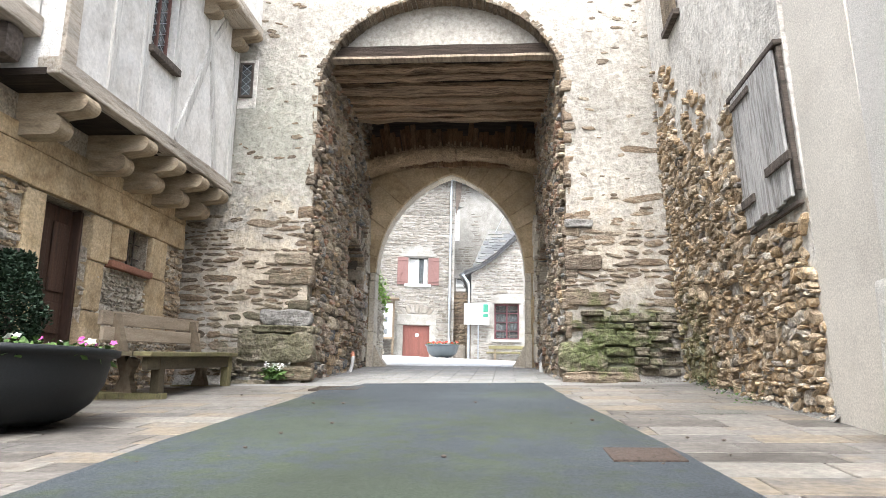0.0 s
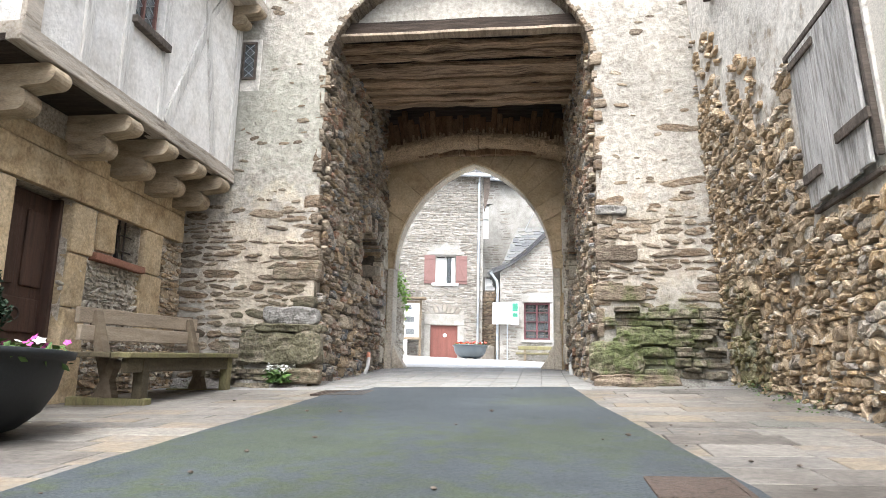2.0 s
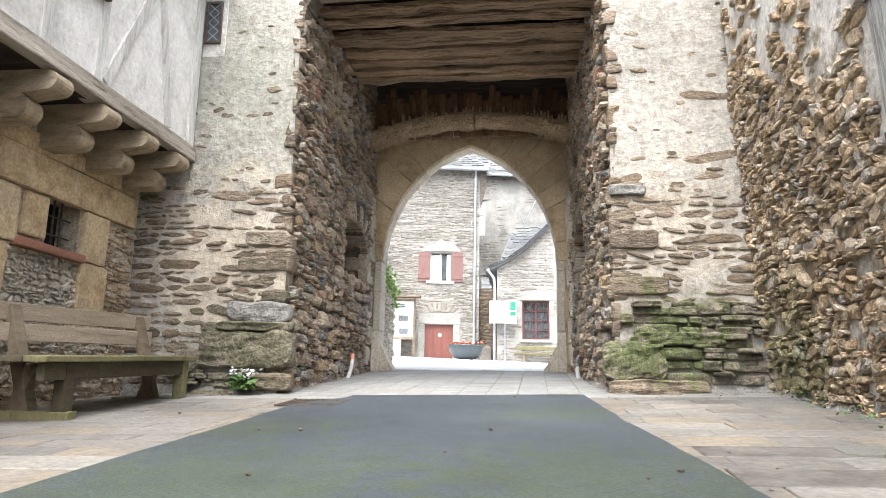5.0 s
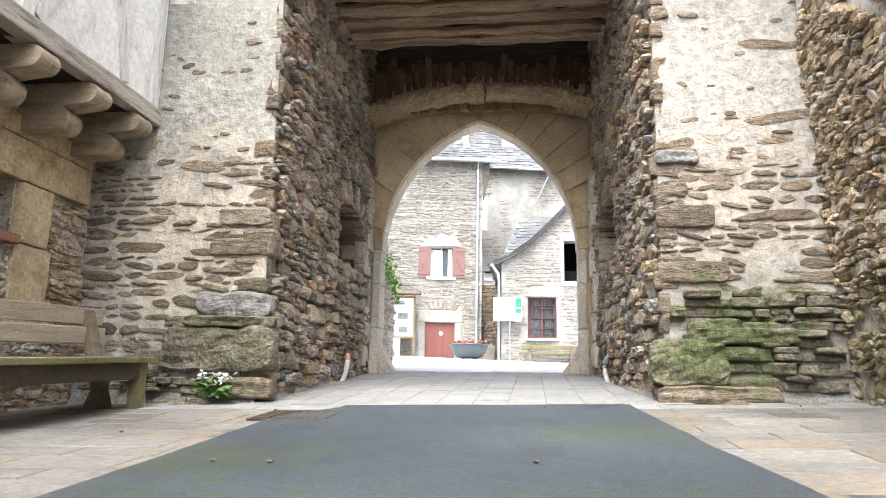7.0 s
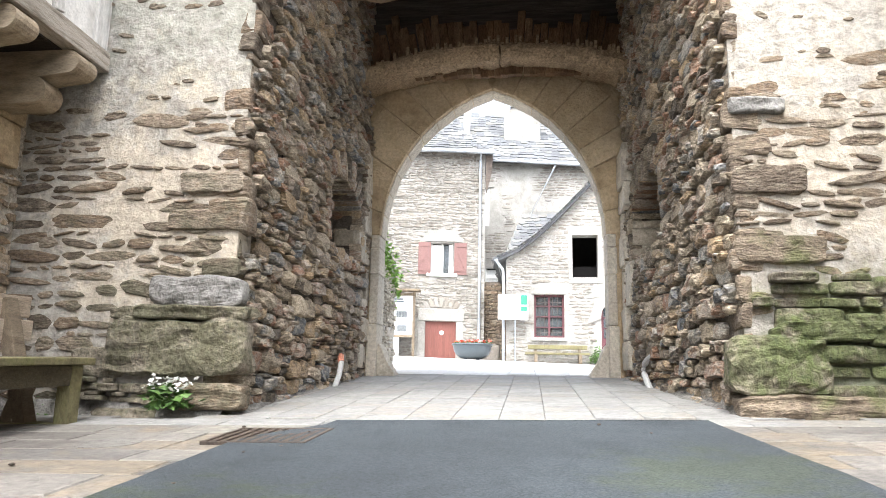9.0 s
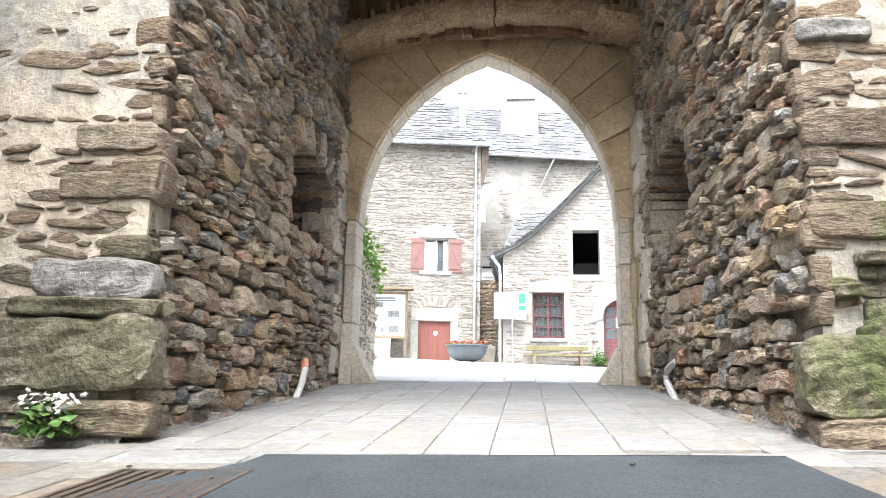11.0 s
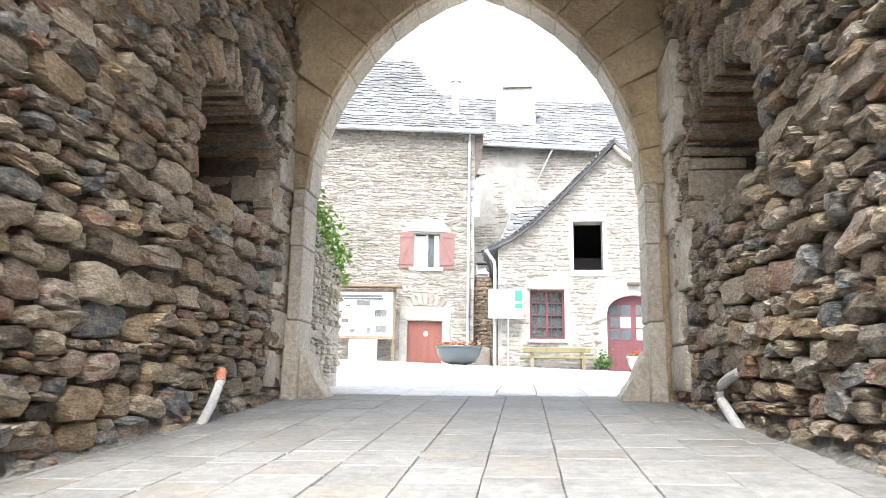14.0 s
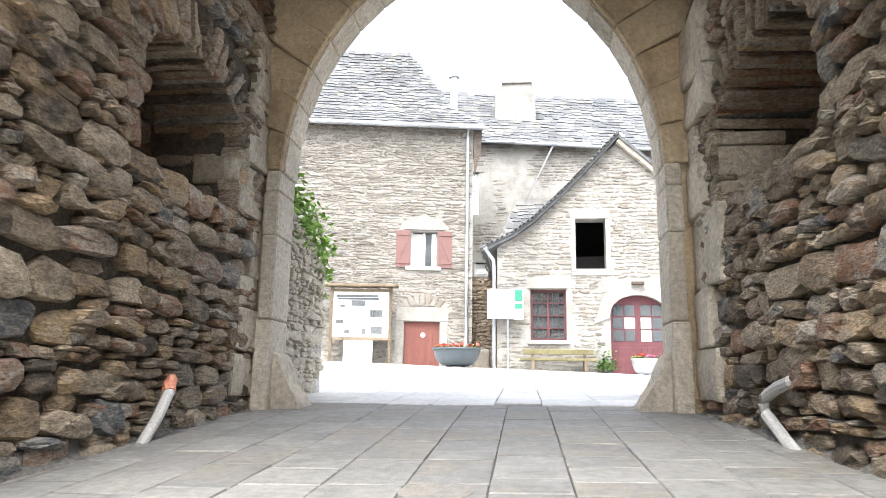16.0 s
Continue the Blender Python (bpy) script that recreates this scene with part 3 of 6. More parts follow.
for nm, a, b in (("wall_tower_left", -7.6, XL - 0.96), ("wall_tower_right", XR + 0.72, 5.2)):
    tagged(mesh_ob(nm, box(a, b, YF + 0.302, 16.9, -0.2, TOP), m_render), "rubble flank of the gate tower", "wall", kind="structure")
# unseen lid added so that the shaft above the boards stays dark
tagged(mesh_ob("ceiling_tower", box(-7.6, 5.2, YF, 17.0, TOP, TOP + 0.3), m_dark), "unseen lid that keeps the tower shaft dark", "ceiling", kind="structure")

# tympanum, beam and boards over the passage
tagged(mesh_ob("wall_tympanum", box(XL - 0.2, XR + 0.2, 12.0, 12.2, 6.86, 8.2), m_render), "pale render filling the arch over the beam", "wall", kind="structure")
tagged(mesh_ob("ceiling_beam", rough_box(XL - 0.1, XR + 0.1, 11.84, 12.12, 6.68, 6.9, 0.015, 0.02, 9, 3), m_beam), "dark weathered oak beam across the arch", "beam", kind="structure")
tagged(mesh_ob("trim_beam_edge", rough_box(XL - 0.1, XR + 0.1, 11.78, 12.0, 6.625, 6.675, 0.012, 0.018, 12, 5), m_bench_pale), "bleached board edge under the beam", "trim", kind="structure")


def board_ceiling():
    bm = bmesh.new()
    for i, (y0, y1) in enumerate(((12.26, 12.5), (12.54, 12.78), (12.97, 13.44), (13.62, 13.9), (13.94, 14.2), (14.37, 14.6), (14.63, 14.88))):
        z = 6.6 + (0.05, 0.02, 0.0, 0.03, 0.0, 0.03, 0.0)[i]
        b = rough_box(XL - 0.1, XR + 0.05, y0, y1, z, z + 0.09, 0.012, 0.06, 22, i)
        me = bpy.data.meshes.new("board")
        b.to_mesh(me)
        b.free()
        bm.from_mesh(me)
        bpy.data.meshes.remove(me)
    return mesh_ob("ceiling_boards", bm, m_plank)


tagged(board_ceiling(), "ceiling of wide old boards with dark gaps", "ceiling", kind="structure")
# near-black sheet paints the shade seen through the board gaps
tagged(mesh_ob("ceiling_over_boards", box(XL, XR, 12.2, 14.9, 6.84, 6.97), m_beam), "near-black floor painting the shade in the board gaps", "ceiling", kind="structure")

# ---- inner gate: rib, wall, pointed arch ----
GX0, GX1, GSP, GRISE = -3.09, 0.42, 3.5, 2.42
gate = axes((0, YG, 0), (1, 0, 0), (0, 0, 1))
inner = arch_curve(GX0, GX1, GSP, GRISE, 12, 1)
poly = [(XL - 0.05, 0.2), (GX0 - 0.06, 0.2), (GX0 - 0.06, GSP)] + inner[1:-1] + [(GX1 + 0.06, GSP), (GX1 + 0.06, 0.2), (XR, 0.2), (XR, TOP), (XL - 0.05, TOP)]
wall_gate = tagged(mesh_ob("wall_gate", prism(poly, axes((0, YG + 0.06, 0), (1, 0, 0), (0, 0, 1)), 0.36), m_gate), "dressed stone gate wall with a pointed arch", "wall", kind="structure")


def wedge(a, b, c, d, y0, y1, bev=0.02):
    """A dressed stone from four corners in x and z, from y0 back to y1, its front edges worn."""
    cx, cz = sum(p[0] for p in (a, b, c, d)) / 4, sum(p[1] for p in (a, b, c, d)) / 4
    bm = bmesh.new()
    pts = [(p[0] + (cx - p[0]) * 0.012, p[1] + (cz - p[1]) * 0.012) for p in (a, b, c, d)]
    prism(pts, axes((0, y0, 0), (1, 0, 0), (0, 0, 1)), y1 - y0, bm)
    bmesh.ops.bevel(bm, geom=bm.edges[:], offset=bev, segments=1, affect="EDGES")
    return bm


def gate_arch():
    r = random.Random(11)
    n = 9
    for side in (0, 1):
        pts = arch_curve(GX0, GX1, GSP, GRISE, n, 1)
        half = pts[: n + 1] if side == 0 else pts[n:][::-1]
        c = (GX0 + GX1) / 2
        sgn = -1 if side == 0 else 1
        rad = ((GX1 - GX0) ** 2 / 4 + GRISE ** 2) / (GX1 - GX0)
        cx = GX0 + rad if side == 0 else GX1 - rad
        for i in range(n):
            p, q = half[i], half[i + 1]

            def out(pt, w):
                d = Vector((pt[0] - cx, pt[1] - GSP))
                d.normalize()
                return (max(XL - 0.03, min(XR - 0.05, pt[0] + d.x * w)), pt[1] + d.y * w)
            w = 0.92 if i % 2 else 0.8
            bm = wedge(p, q, out(q, w), out(p, w), YG, YG + 0.088, 0.012)
            part("arch_stone", bm, m_gate, wall_gate)
            # lining: same stone as the ring, courtyard light put into its paler colour
            part("arch_lining", wedge(out(p, -0.012), out(q, -0.012), out(q, 0.3), out(p, 0.3), YG + 0.09, YG + 0.47, 0.01), m_dressed, wall_gate)
        z, i = gz(-1.2, YG) - 0.05, 0
        for h in (0.85, 0.78, 0.42, 0.4, 0.34):
            z1 = min(z + h, GSP)
            e = GX0 if side == 0 else GX1
            w = (0.16, 0.14, 0.15, 0.14, 0.15)[i]
            lo, hi = (e - w, e) if side == 0 else (e, e + w)
            if z1 > z + 0.05:
                part("jamb_stone", wedge((lo, z), (hi, z), (hi, z1), (lo, z1), YG, YG + 0.45, 0.014), m_dressed, wall_gate)
            z, i = z1, i + 1
        # dressed blocks that carry the jamb into the passage wall
        z, i = gz(GX0 if side == 0 else GX1, YG) + 0.12, 0
        while z < 4.6:
            h, d = r.uniform(0.2, 0.62), r.uniform(0.12, 0.6) if side == 0 else r.uniform(0.2, 0.75)
            a, b = (XL - 0.05, -3.23 - 0.03 * r.random()) if side == 0 else (0.6 + 0.04 * r.random(), 0.9)
            part("jamb_block", rough_box(a, b, YG - d, YG + 0.05, z + 0.006, z + h - 0.006, 0.03, 0.03, 4, z), m_dressed, wall_gate)
            z += h
        # spurred foot of the jamb
        e, s = (GX0, 1) if side == 0 else (GX1, -1)
        b = gz(e, YG + 0.4) - 0.05
        poly = [(-0.12, 0), (0.27, 0), (0.28, 0.08), (0.2, 0.16), (0.13, 0.26), (0.09, 0.42), (0.02, 0.54), (-0.1, 0.56)]
        bm = prism([(e + s * u, b + v) for u, v in poly], axes((0, YG + 0.1, 0), (1, 0, 0), (0, 0, 1)), 0.38)
        bmesh.ops.bevel(bm, geom=bm.edges[:], offset=0.018, segments=1, affect="EDGES")
        part("wheel_guard", bm, m_dressed, wall_gate)


gate_arch()


def rib():
    """The flat segmental rib over the pointed arch, ragged along its top."""
    r = random.Random(3)
    root = tagged(mesh_ob("wall_over_gate", box(XL, XR, YG - 0.2, YG - 0.02, 6.2, 8.6), m_dark), "dark wall behind the fanned stones above the gate rib", "wall", kind="structure")
    for a, b in ((0.0, 0.497), (0.503, 1.0)):
        pts = [(XL + (XR - XL) * t, YG - 0.55, 5.9 + 0.36 * (1 - (2 * t - 1) ** 2)) for t in np.linspace(a, b, 40)]
        bm = tube(pts, 0.15, 14)
        for v in bm.verts:
            if v.co.y > YG - 0.5:
                v.co.y = YG - 0.03
            v.co += noise.noise_vector(v.co * 5) * 0.03 + noise.noise_vector(v.co * 14) * 0.035
        part("rib_stone", bm, m_rib, root)
    for i in range(64):
        t = (i + 0.5) / 64
        x, z = XL + (XR - XL) * t, 5.98 + 0.36 * (1 - (2 * t - 1) ** 2)
        part("rib_slat", rough_box(x - 0.025, x + 0.022, YG - 0.6, YG - 0.2, z, z + 0.05 + 0.17 * r.random() ** 2, 0.006, 0.014, 1, i), m_rib, root)
    for i in range(38):
        k = (i + 0.5) / 38
        x, lean = XL + (XR - XL) * k, (k - 0.5) * 0.55
        m = pose(x, 0, 6.0, 0, math.degrees(lean))
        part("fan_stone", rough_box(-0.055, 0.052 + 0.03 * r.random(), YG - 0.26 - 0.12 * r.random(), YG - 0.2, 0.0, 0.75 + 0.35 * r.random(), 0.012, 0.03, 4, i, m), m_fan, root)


rib()


# ---- right-hand row of walls ----


def right_walls():
    lean = 0.07
    m = axes((2.9, YF, 0), (0, -1, 0), Vector((-lean, 0, 1)))
    a = tagged(mesh_ob("wall_street_right", prism([(0, -0.2), (5.1, -0.2), (5.1, 8), (0, 8)], m, 0.5), m_cream), "rubble street wall under patchy lime render", "wall", kind="structure")
    b = tagged(mesh_ob("wall_plaster_right", prism([(5.104, -0.2), (6.3, -0.2), (6.1, 8), (5.104, 8)], axes((2.86, YF, 0), (0, -1, 0), Vector((-0.05, 0, 1))), 0.5), m_plaster), "smooth beige plaster house wall", "wall", kind="structure")
    c = tagged(mesh_ob("wall_roughcast_right", prism([(6.304, -0.2), (26, -0.2), (26, 8), (6.104, 8)], axes((2.8, YF, 0), (0, -1, 0), Vector((-0.03, 0, 1))), 0.5), m_dash), "pale roughcast house wall", "wall", kind="structure")
    tagged(mesh_ob("wall_base_right", rough_box(2.5, 2.95, 2.0, 5.1, -0.1, 1.62, 0.05, 0.02, 4, 8), m_dash), "pale roughcast wall base with a rounded top", "wall", kind="structure")
    return a, m


wall_street, RWM = right_walls()

# walls that close the street behind the start
tagged(mesh_ob("wall_street_left", box(-6.4, -5.9, -14, 6.6, -1.5, 8.0), m_plaster), "plain plaster wall of the street", "wall", kind="structure")
tagged(mesh_ob("wall_street_end", box(-6.4, 3.6, -14.5, -14.004, -2, 7.0), m_plaster), "plain plaster wall closing the street", "wall", kind="structure")

# ---- timber-framed house ----
XU, XW = -4.82, -5.56
timber_house = empty("timber_house", "jettied timber-framed house with whitewashed panels on a stone ground floor", "house")


def timber():
    h = timber_house
    L = axes((XW, 0, 0), (0, 1, 0), (0, 0, 1))
    # ground floor: wall with a door and a small window cut through
    bm = holed(5.2, YF, 0, 4.05, [(7.86, 8.88, 0, 3.1), (9.84, 10.42, 2.5, 3.1)], L, 0.5)
    lower = part("ground_floor_wall", bm, m_pebbly, h)
    # black sheet paints the dark seen through door and window
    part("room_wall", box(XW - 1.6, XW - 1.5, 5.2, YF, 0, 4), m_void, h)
    part("lintel_beam", rough_box(XW, XW + 0.09, 6.9, 11.5, 3.06, 3.48, 0.02, 0.015, 6, 2), m_ochre, h, "long ochre stone lintel band")
    part("wall_plate", rough_box(XW, XW + 0.05, 6.9, 11.6, 3.5, 3.72, 0.02, 0.012, 6, 9), m_ochre, h)
    for y0, y1, z0, z1, d in ((8.88, 9.3, 0.5, 1.75, 0.07), (8.88, 9.24, 1.76, 2.42, 0.05), (8.88, 9.32, 2.43, 3.04, 0.06), (7.45, 7.86, 0.4, 1.9, 0.05), (7.5, 7.86, 1.91, 3.04, 0.06), (10.44, 11.0, 1.55, 2.42, 0.08), (10.44, 10.92, 2.43, 3.05, 0.09), (9.4, 9.8, 2.55, 3.04, 0.05)):
        part("quoin", rough_box(XW - 0.12, XW + d, y0, y1, z0, z1, 0.03, 0.015, 3, y0 + z0), m_ochre, h)
    part("sill_slab", rough_box(XW - 0.05, XW + 0.13, 9.3, 10.44, 2.4, 2.5, 0.02, 0.012, 3, 4), m_brick, h, "reddish window sill slab")
    # door with panels
    door = part("door", rough_box(XW - 0.3, XW - 0.22, 7.86, 8.88, 0.4, 3.06, 0.01, 0.004, 2, 1), m_door, h, "dark oak panelled door")
    for y0, y1, z0, z1 in ((7.98, 8.32, 1.95, 2.85), (8.42, 8.76, 1.95, 2.85), (7.98, 8.32, 0.75, 1.3), (8.42, 8.76, 0.75, 1.3), (7.98, 8.76, 1.42, 1.82)):
        part("door_panel", box(XW - 0.22, XW - 0.19, y0, y1, z0, z1, 0.02), m_door, door)
    part("door_knocker", tube([(XW - 0.17, 8.37 + 0.07 * math.sin(a), 1.62 + 0.07 * math.cos(a)) for a in np.linspace(0, 2 * math.pi, 13)], 0.012, 6), m_iron, door)
    for y in (7.86, 8.82):
        part("door_frame", box(XW - 0.32, XW - 0.1, y, y + 0.06, 0.4, 3.06, 0.01), m_door, h)
    # barred window
    win = part("barred_window", box(XW - 0.34, XW - 0.3, 9.84, 10.42, 2.5, 3.1), m_void, h, "small dark barred window")
    for y in (9.96, 10.1, 10.24):
        part("bar", tube([(XW - 0.12, y, 2.48), (XW - 0.12, y, 3.12)], 0.013, 6), m_iron, win)
    for z in (2.68, 2.9):
        part("bar", tube([(XW - 0.12, 9.82, z), (XW - 0.12, 10.44, z)], 0.01, 6), m_iron, win)
    # jetty: joists' floor, plate and upper wall
    # near-black floor: the shade under the overhang is in its colour
    part("jetty_floor", box(XW - 0.6, XU - 0.1, 6.75, YF, 4.06, 4.14), m_beam, h)
    part("jetty_beam", rough_box(XU - 0.22, XU + 0.06, 6.75, YF, 4.07, 4.27, 0.02, 0.02, 8, 6), m_oak, h, "bleached oak beam along the jetty")
    U = axes((XU, 0, 0), (0, 1, 0), (0, 0, 1))
    bm = holed(6.8, YF, 4.28, 8.6, [(8.6, 9.26, 5.3, 6.9)], U, 0.25)
    part("upper_wall", bm, m_white, h, "whitewashed plaster panels")
    part("flank_wall", box(-7.4, XU - 0.25, 6.8, 7.0, 4.1, 8.6), m_white, h)

    def beam2(y0, z0, y1, z1, w, material=m_post, d=0.035):
        v = Vector((y1 - y0, z1 - z0))
        m = axes((XU + d, y0, z0), (0, v.x, v.y), (0, -v.y, v.x))
        b = rough_box(0, v.length, -w / 2, w / 2, -0.06, 0.0, 0.008, 0.012, 4, y0, m)
        part("timber_post", b, material, h)
    beam2(6.9, 4.27, 6.9, 8.4, 0.22, m_oak, 0.05)
    beam2(7.75, 4.27, 7.75, 8.4, 0.14)
    beam2(8.48, 4.27, 8.48, 8.4, 0.16)
    beam2(9.36, 4.27, 9.36, 8.4, 0.15)
    beam2(9.5, 4.3, 10.5, 6.3, 0.14)
    beam2(10.9, 4.3, 10.2, 7.2, 0.13)
    beam2(11.5, 4.27, 11.5, 8.4, 0.16)
    beam2(10.45, 6.3, 11.2, 7.3, 0.1)
    # leaded window
    w = part("window", box(XU - 0.16, XU - 0.14, 8.64, 9.22, 5.32, 6.9), m_glass, h, "leaded window with a red-brown frame")
    for y in (8.6, 8.92, 9.2):
        part("window_frame", box(XU - 0.17, XU - 0.1, y + 0.01, y + 0.045, 5.3, 6.9, 0.006), m_winframe, w)
    for i in range(9):
        for s in (-1, 1):
            z = 5.34 + i * 0.17
            part("lead", tube([(XU - 0.13, 8.67, z + (0 if s > 0 else 0.3)), (XU - 0.13, 9.2, z + (0.3 if s > 0 else 0))], 0.006, 4), m_zinc, w)
    part("window_sill", rough_box(XU - 0.1, XU + 0.1, 8.5, 9.34, 5.2, 5.3, 0.012, 0.008, 3, 2), m_dark, h)
    # second jetty with its end corbel
    part("upper_jetty_beam", rough_box(XU, XU + 0.42, 6.8, YF - 0.02, 6.98, 7.16, 0.03, 0.02, 8, 2), m_oak, h)
    part("upper_jetty_wall", box(XU + 0.1, XU + 0.36, 6.8, YF, 7.162, 10.0), m_white, h)


timber()


def corbel():
    """A double-lobed jetty corbel reaching out of the wall: profile in x and z, .3 m wide."""
    pts = [(0, 0.0), (0.0, 0.5), (0.78, 0.5)]
    for i in range(9):
        t = math.pi / 2 - math.pi * i / 8 * 0.92
        pts.append((0.73 + 0.11 * math.cos(t), 0.39 + 0.11 * math.sin(t)))
    pts.append((0.58, 0.27))
    for i in range(8):
        t = math.pi / 2 - math.pi * (i + 1) / 8 * 0.95
        pts.append((0.42 + 0.13 * math.cos(t), 0.13 + 0.13 * math.sin(t)))
    bm = prism(pts, axes((0, -0.13, 0), (1, 0, 0), (0, 0, 1)), 0.26)
    edges = [e for e in bm.edges if e.calc_face_angle(0) > 1.2]
    bmesh.ops.bevel(bm, geom=edges, offset=0.035, segments=2, affect="EDGES")
    for v in bm.verts:
        v.co += noise.noise_vector(v.co * 4) * 0.012
    return bm


for i, y in enumerate((7.35, 8.74, 9.62, 10.46, 11.26)):
    c = part("corbel", corbel(), m_corbel, timber_house, "carved double-lobed oak corbel")
    c.matrix_basis = pose(XW, y, 3.555)

for y in (10.2, 11.35):
    c = part("corbel", corbel(), m_corbel, timber_house, "carved double-lobed oak corbel")
    c.matrix_basis = pose(XU - 0.2, y, 6.64) @ Matrix.Diagonal((0.8, 0.9, 0.68, 1))

# neighbouring house with its dark jetty
neighbour = empty("neighbour_house", "dark jettied neighbouring house of weathered timber", "house")
part("wall", box(-6.4, -5.9, 4.6, 6.79, -0.2, 8.6), m_render, neighbour)
part("floor_beam", rough_box(-5.89, -5.31, 6.5, 6.76, 4.5, 4.74, 0.02, 0.02, 4, 12), m_oak, neighbour)
part("jetty_beam", rough_box(-5.3, -5.04, 3.0, 6.78, 4.5, 4.74, 0.02, 0.02, 4, 13), m_oak, neighbour)
part("corbel", rough_box(-5.89, -5.12, 6.35, 6.65, 4.12, 4.49, 0.08, 0.02, 4, 14), m_dark, neighbour)
part("upper_wall", box(-5.6, -5.1, 3.0, 6.76, 4.745, 8.6), m_white, neighbour)

# small leaded window in the tower
tower_window = empty("window_1", "small leaded window with a white surround in the tower", "window", kind="structure")
part("window_surround", rough_box(-4.8, -4.46, YF - 0.008, YF + 0.05, 5.66, 6.58, 0.01, 0.008, 3, 3), m_cream, tower_window)
part("pane", box(-4.74, -4.55, YF - 0.03, YF - 0.014, 5.9, 6.48), m_glass, tower_window)
for x in (-4.78, -4.57):
    part("window_frame", box(x, x + 0.04, YF - 0.05, YF - 0.014, 5.86, 6.52, 0.005), m_dark, tower_window)
for z in (5.86, 6.48):
    part("window_frame", box(-4.739, -4.571, YF - 0.05, YF - 0.014, z, z + 0.04, 0.005), m_dark, tower_window)
for z in (5.9, 6.045, 6.19, 6.335):
    for a, b in ((0.0, 0.145), (0.145, 0.0)):
        part("lead", tube([(-4.735, YF - 0.034, z + a), (-4.575, YF - 0.034, z + b)], 0.005, 4), m_zinc, tower_window)



# ---- courtyard: tall stone house ----
AK = 0.17
A0 = Vector((-2.95, 39.68, 0))
AF = axes(A0, (-1, -AK, 0), (0, 0, 1)) @ Matrix.Rotation(math.pi, 4, "Y")      # u runs from the corner, negative to the left; out towards the gate


def au(x):
    """Distance along the tall house's face for a plan x."""
    return (x - A0.x) * math.sqrt(1 + AK * AK)


def fbox(m, u0, u1, v0, v1, d0, d1, bevel=0.0):
    """A box on a face: from d0 to d1 out of it."""
    return box(u0, u1, v0, v1, d0, d1, bevel, m=m)


def slates(parent, face, w, h, rows, rng, first=0, size=(0.27, 0.26)):
    """Overlapping stone tiles on a roof slope: face has x along the eaves and y up the slope; w(v) gives the left and right ends."""
    vv = np.array([(-0.5, -0.55, 0.9), (-0.25, -0.68, 0.95), (0.25, -0.68, 0.95), (0.5, -0.55, 0.9), (0.5, 0.6, 0.05), (-0.5, 0.6, 0.05), (-0.5, -0.55, 0.25), (-0.25, -0.68, 0.25), (0.25, -0.68, 0.25), (0.5, -0.55, 0.25)])
    ff = [(0, 1, 2, 3, 4, 5), (0, 6, 7, 1), (1, 7, 8, 2), (2, 8, 9, 3)]
    out = []
    for r in range(rows):
        v = h * (r + 0.5) / rows
        a, b = w(v)
        u = a + (rng.uniform(0, size[0]) if r % 2 else 0)
        while u < b:
            ww = size[0] * rng.uniform(0.75, 1.25)
            out.append((min(u + ww / 2, b), v + rng.uniform(-0.2, 0.2) * h / rows, ww, h / rows * rng.uniform(1.2, 1.6), rng.uniform(-0.12, 0.12)))
            u += ww
    rng2 = random.Random(1)
    me = bpy.data.meshes.new("slate")
    me.from_pydata(vv.tolist(), [], ff)
    me.materials.append(m_slate)
    verts, faces, base = [], [], 0
    for i, (u, v, ww, hh, a) in enumerate(out):
        t = face @ Matrix.Translation((u, v, 0)) @ Matrix.Rotation(a, 4, "Z") @ Matrix.Diagonal((ww, hh, 0.05 * rng2.uniform(0.8, 1.5), 1))
        if i < first:
            ob = new("slate", me)
            ob.parent, ob.matrix_basis = parent, t
        else:
            verts.append(vv @ np.array(t.to_3x3()).T + np.array(t.translation))
            faces += [tuple(j + base for j in fc) for fc in ff]
            base += len(vv)
    if verts:
        me2 = bpy.data.meshes.new("roof_tiles")
        me2.from_pydata(np.concatenate(verts).tolist(), [], faces)
        me2.materials.append(m_slate)
        ob = new("roof_tiles", me2)
        ob.parent = parent
        tagged(ob, kind="stuff")


def leaves(points, size, rng, bm=None, droop=0.3):
    """Small folded leaves at the points."""
    bm = bm or bmesh.new()
    for p in points:
        a, t = rng.uniform(0, 6.28), rng.uniform(-0.6, 0.9)
        d = Vector((math.cos(a) * math.cos(t), math.sin(a) * math.cos(t), math.sin(t) - droop)).normalized()
        s = d.cross(Vector((rng.uniform(-1, 1), rng.uniform(-1, 1), 1))).normalized()
        n = d.cross(s)
        k = size * rng.uniform(0.6, 1.3)
        p = Vector(p)
        q = [p, p + d * k * 0.5 + s * k * 0.3 + n * k * 0.1, p + d * k, p + d * k * 0.5 - s * k * 0.3 + n * k * 0.1]
        vs = [bm.verts.new(x) for x in q]
        bm.faces.new((vs[0], vs[1], vs[2]))
        bm.faces.new((vs[0], vs[2], vs[3]))
    return bm


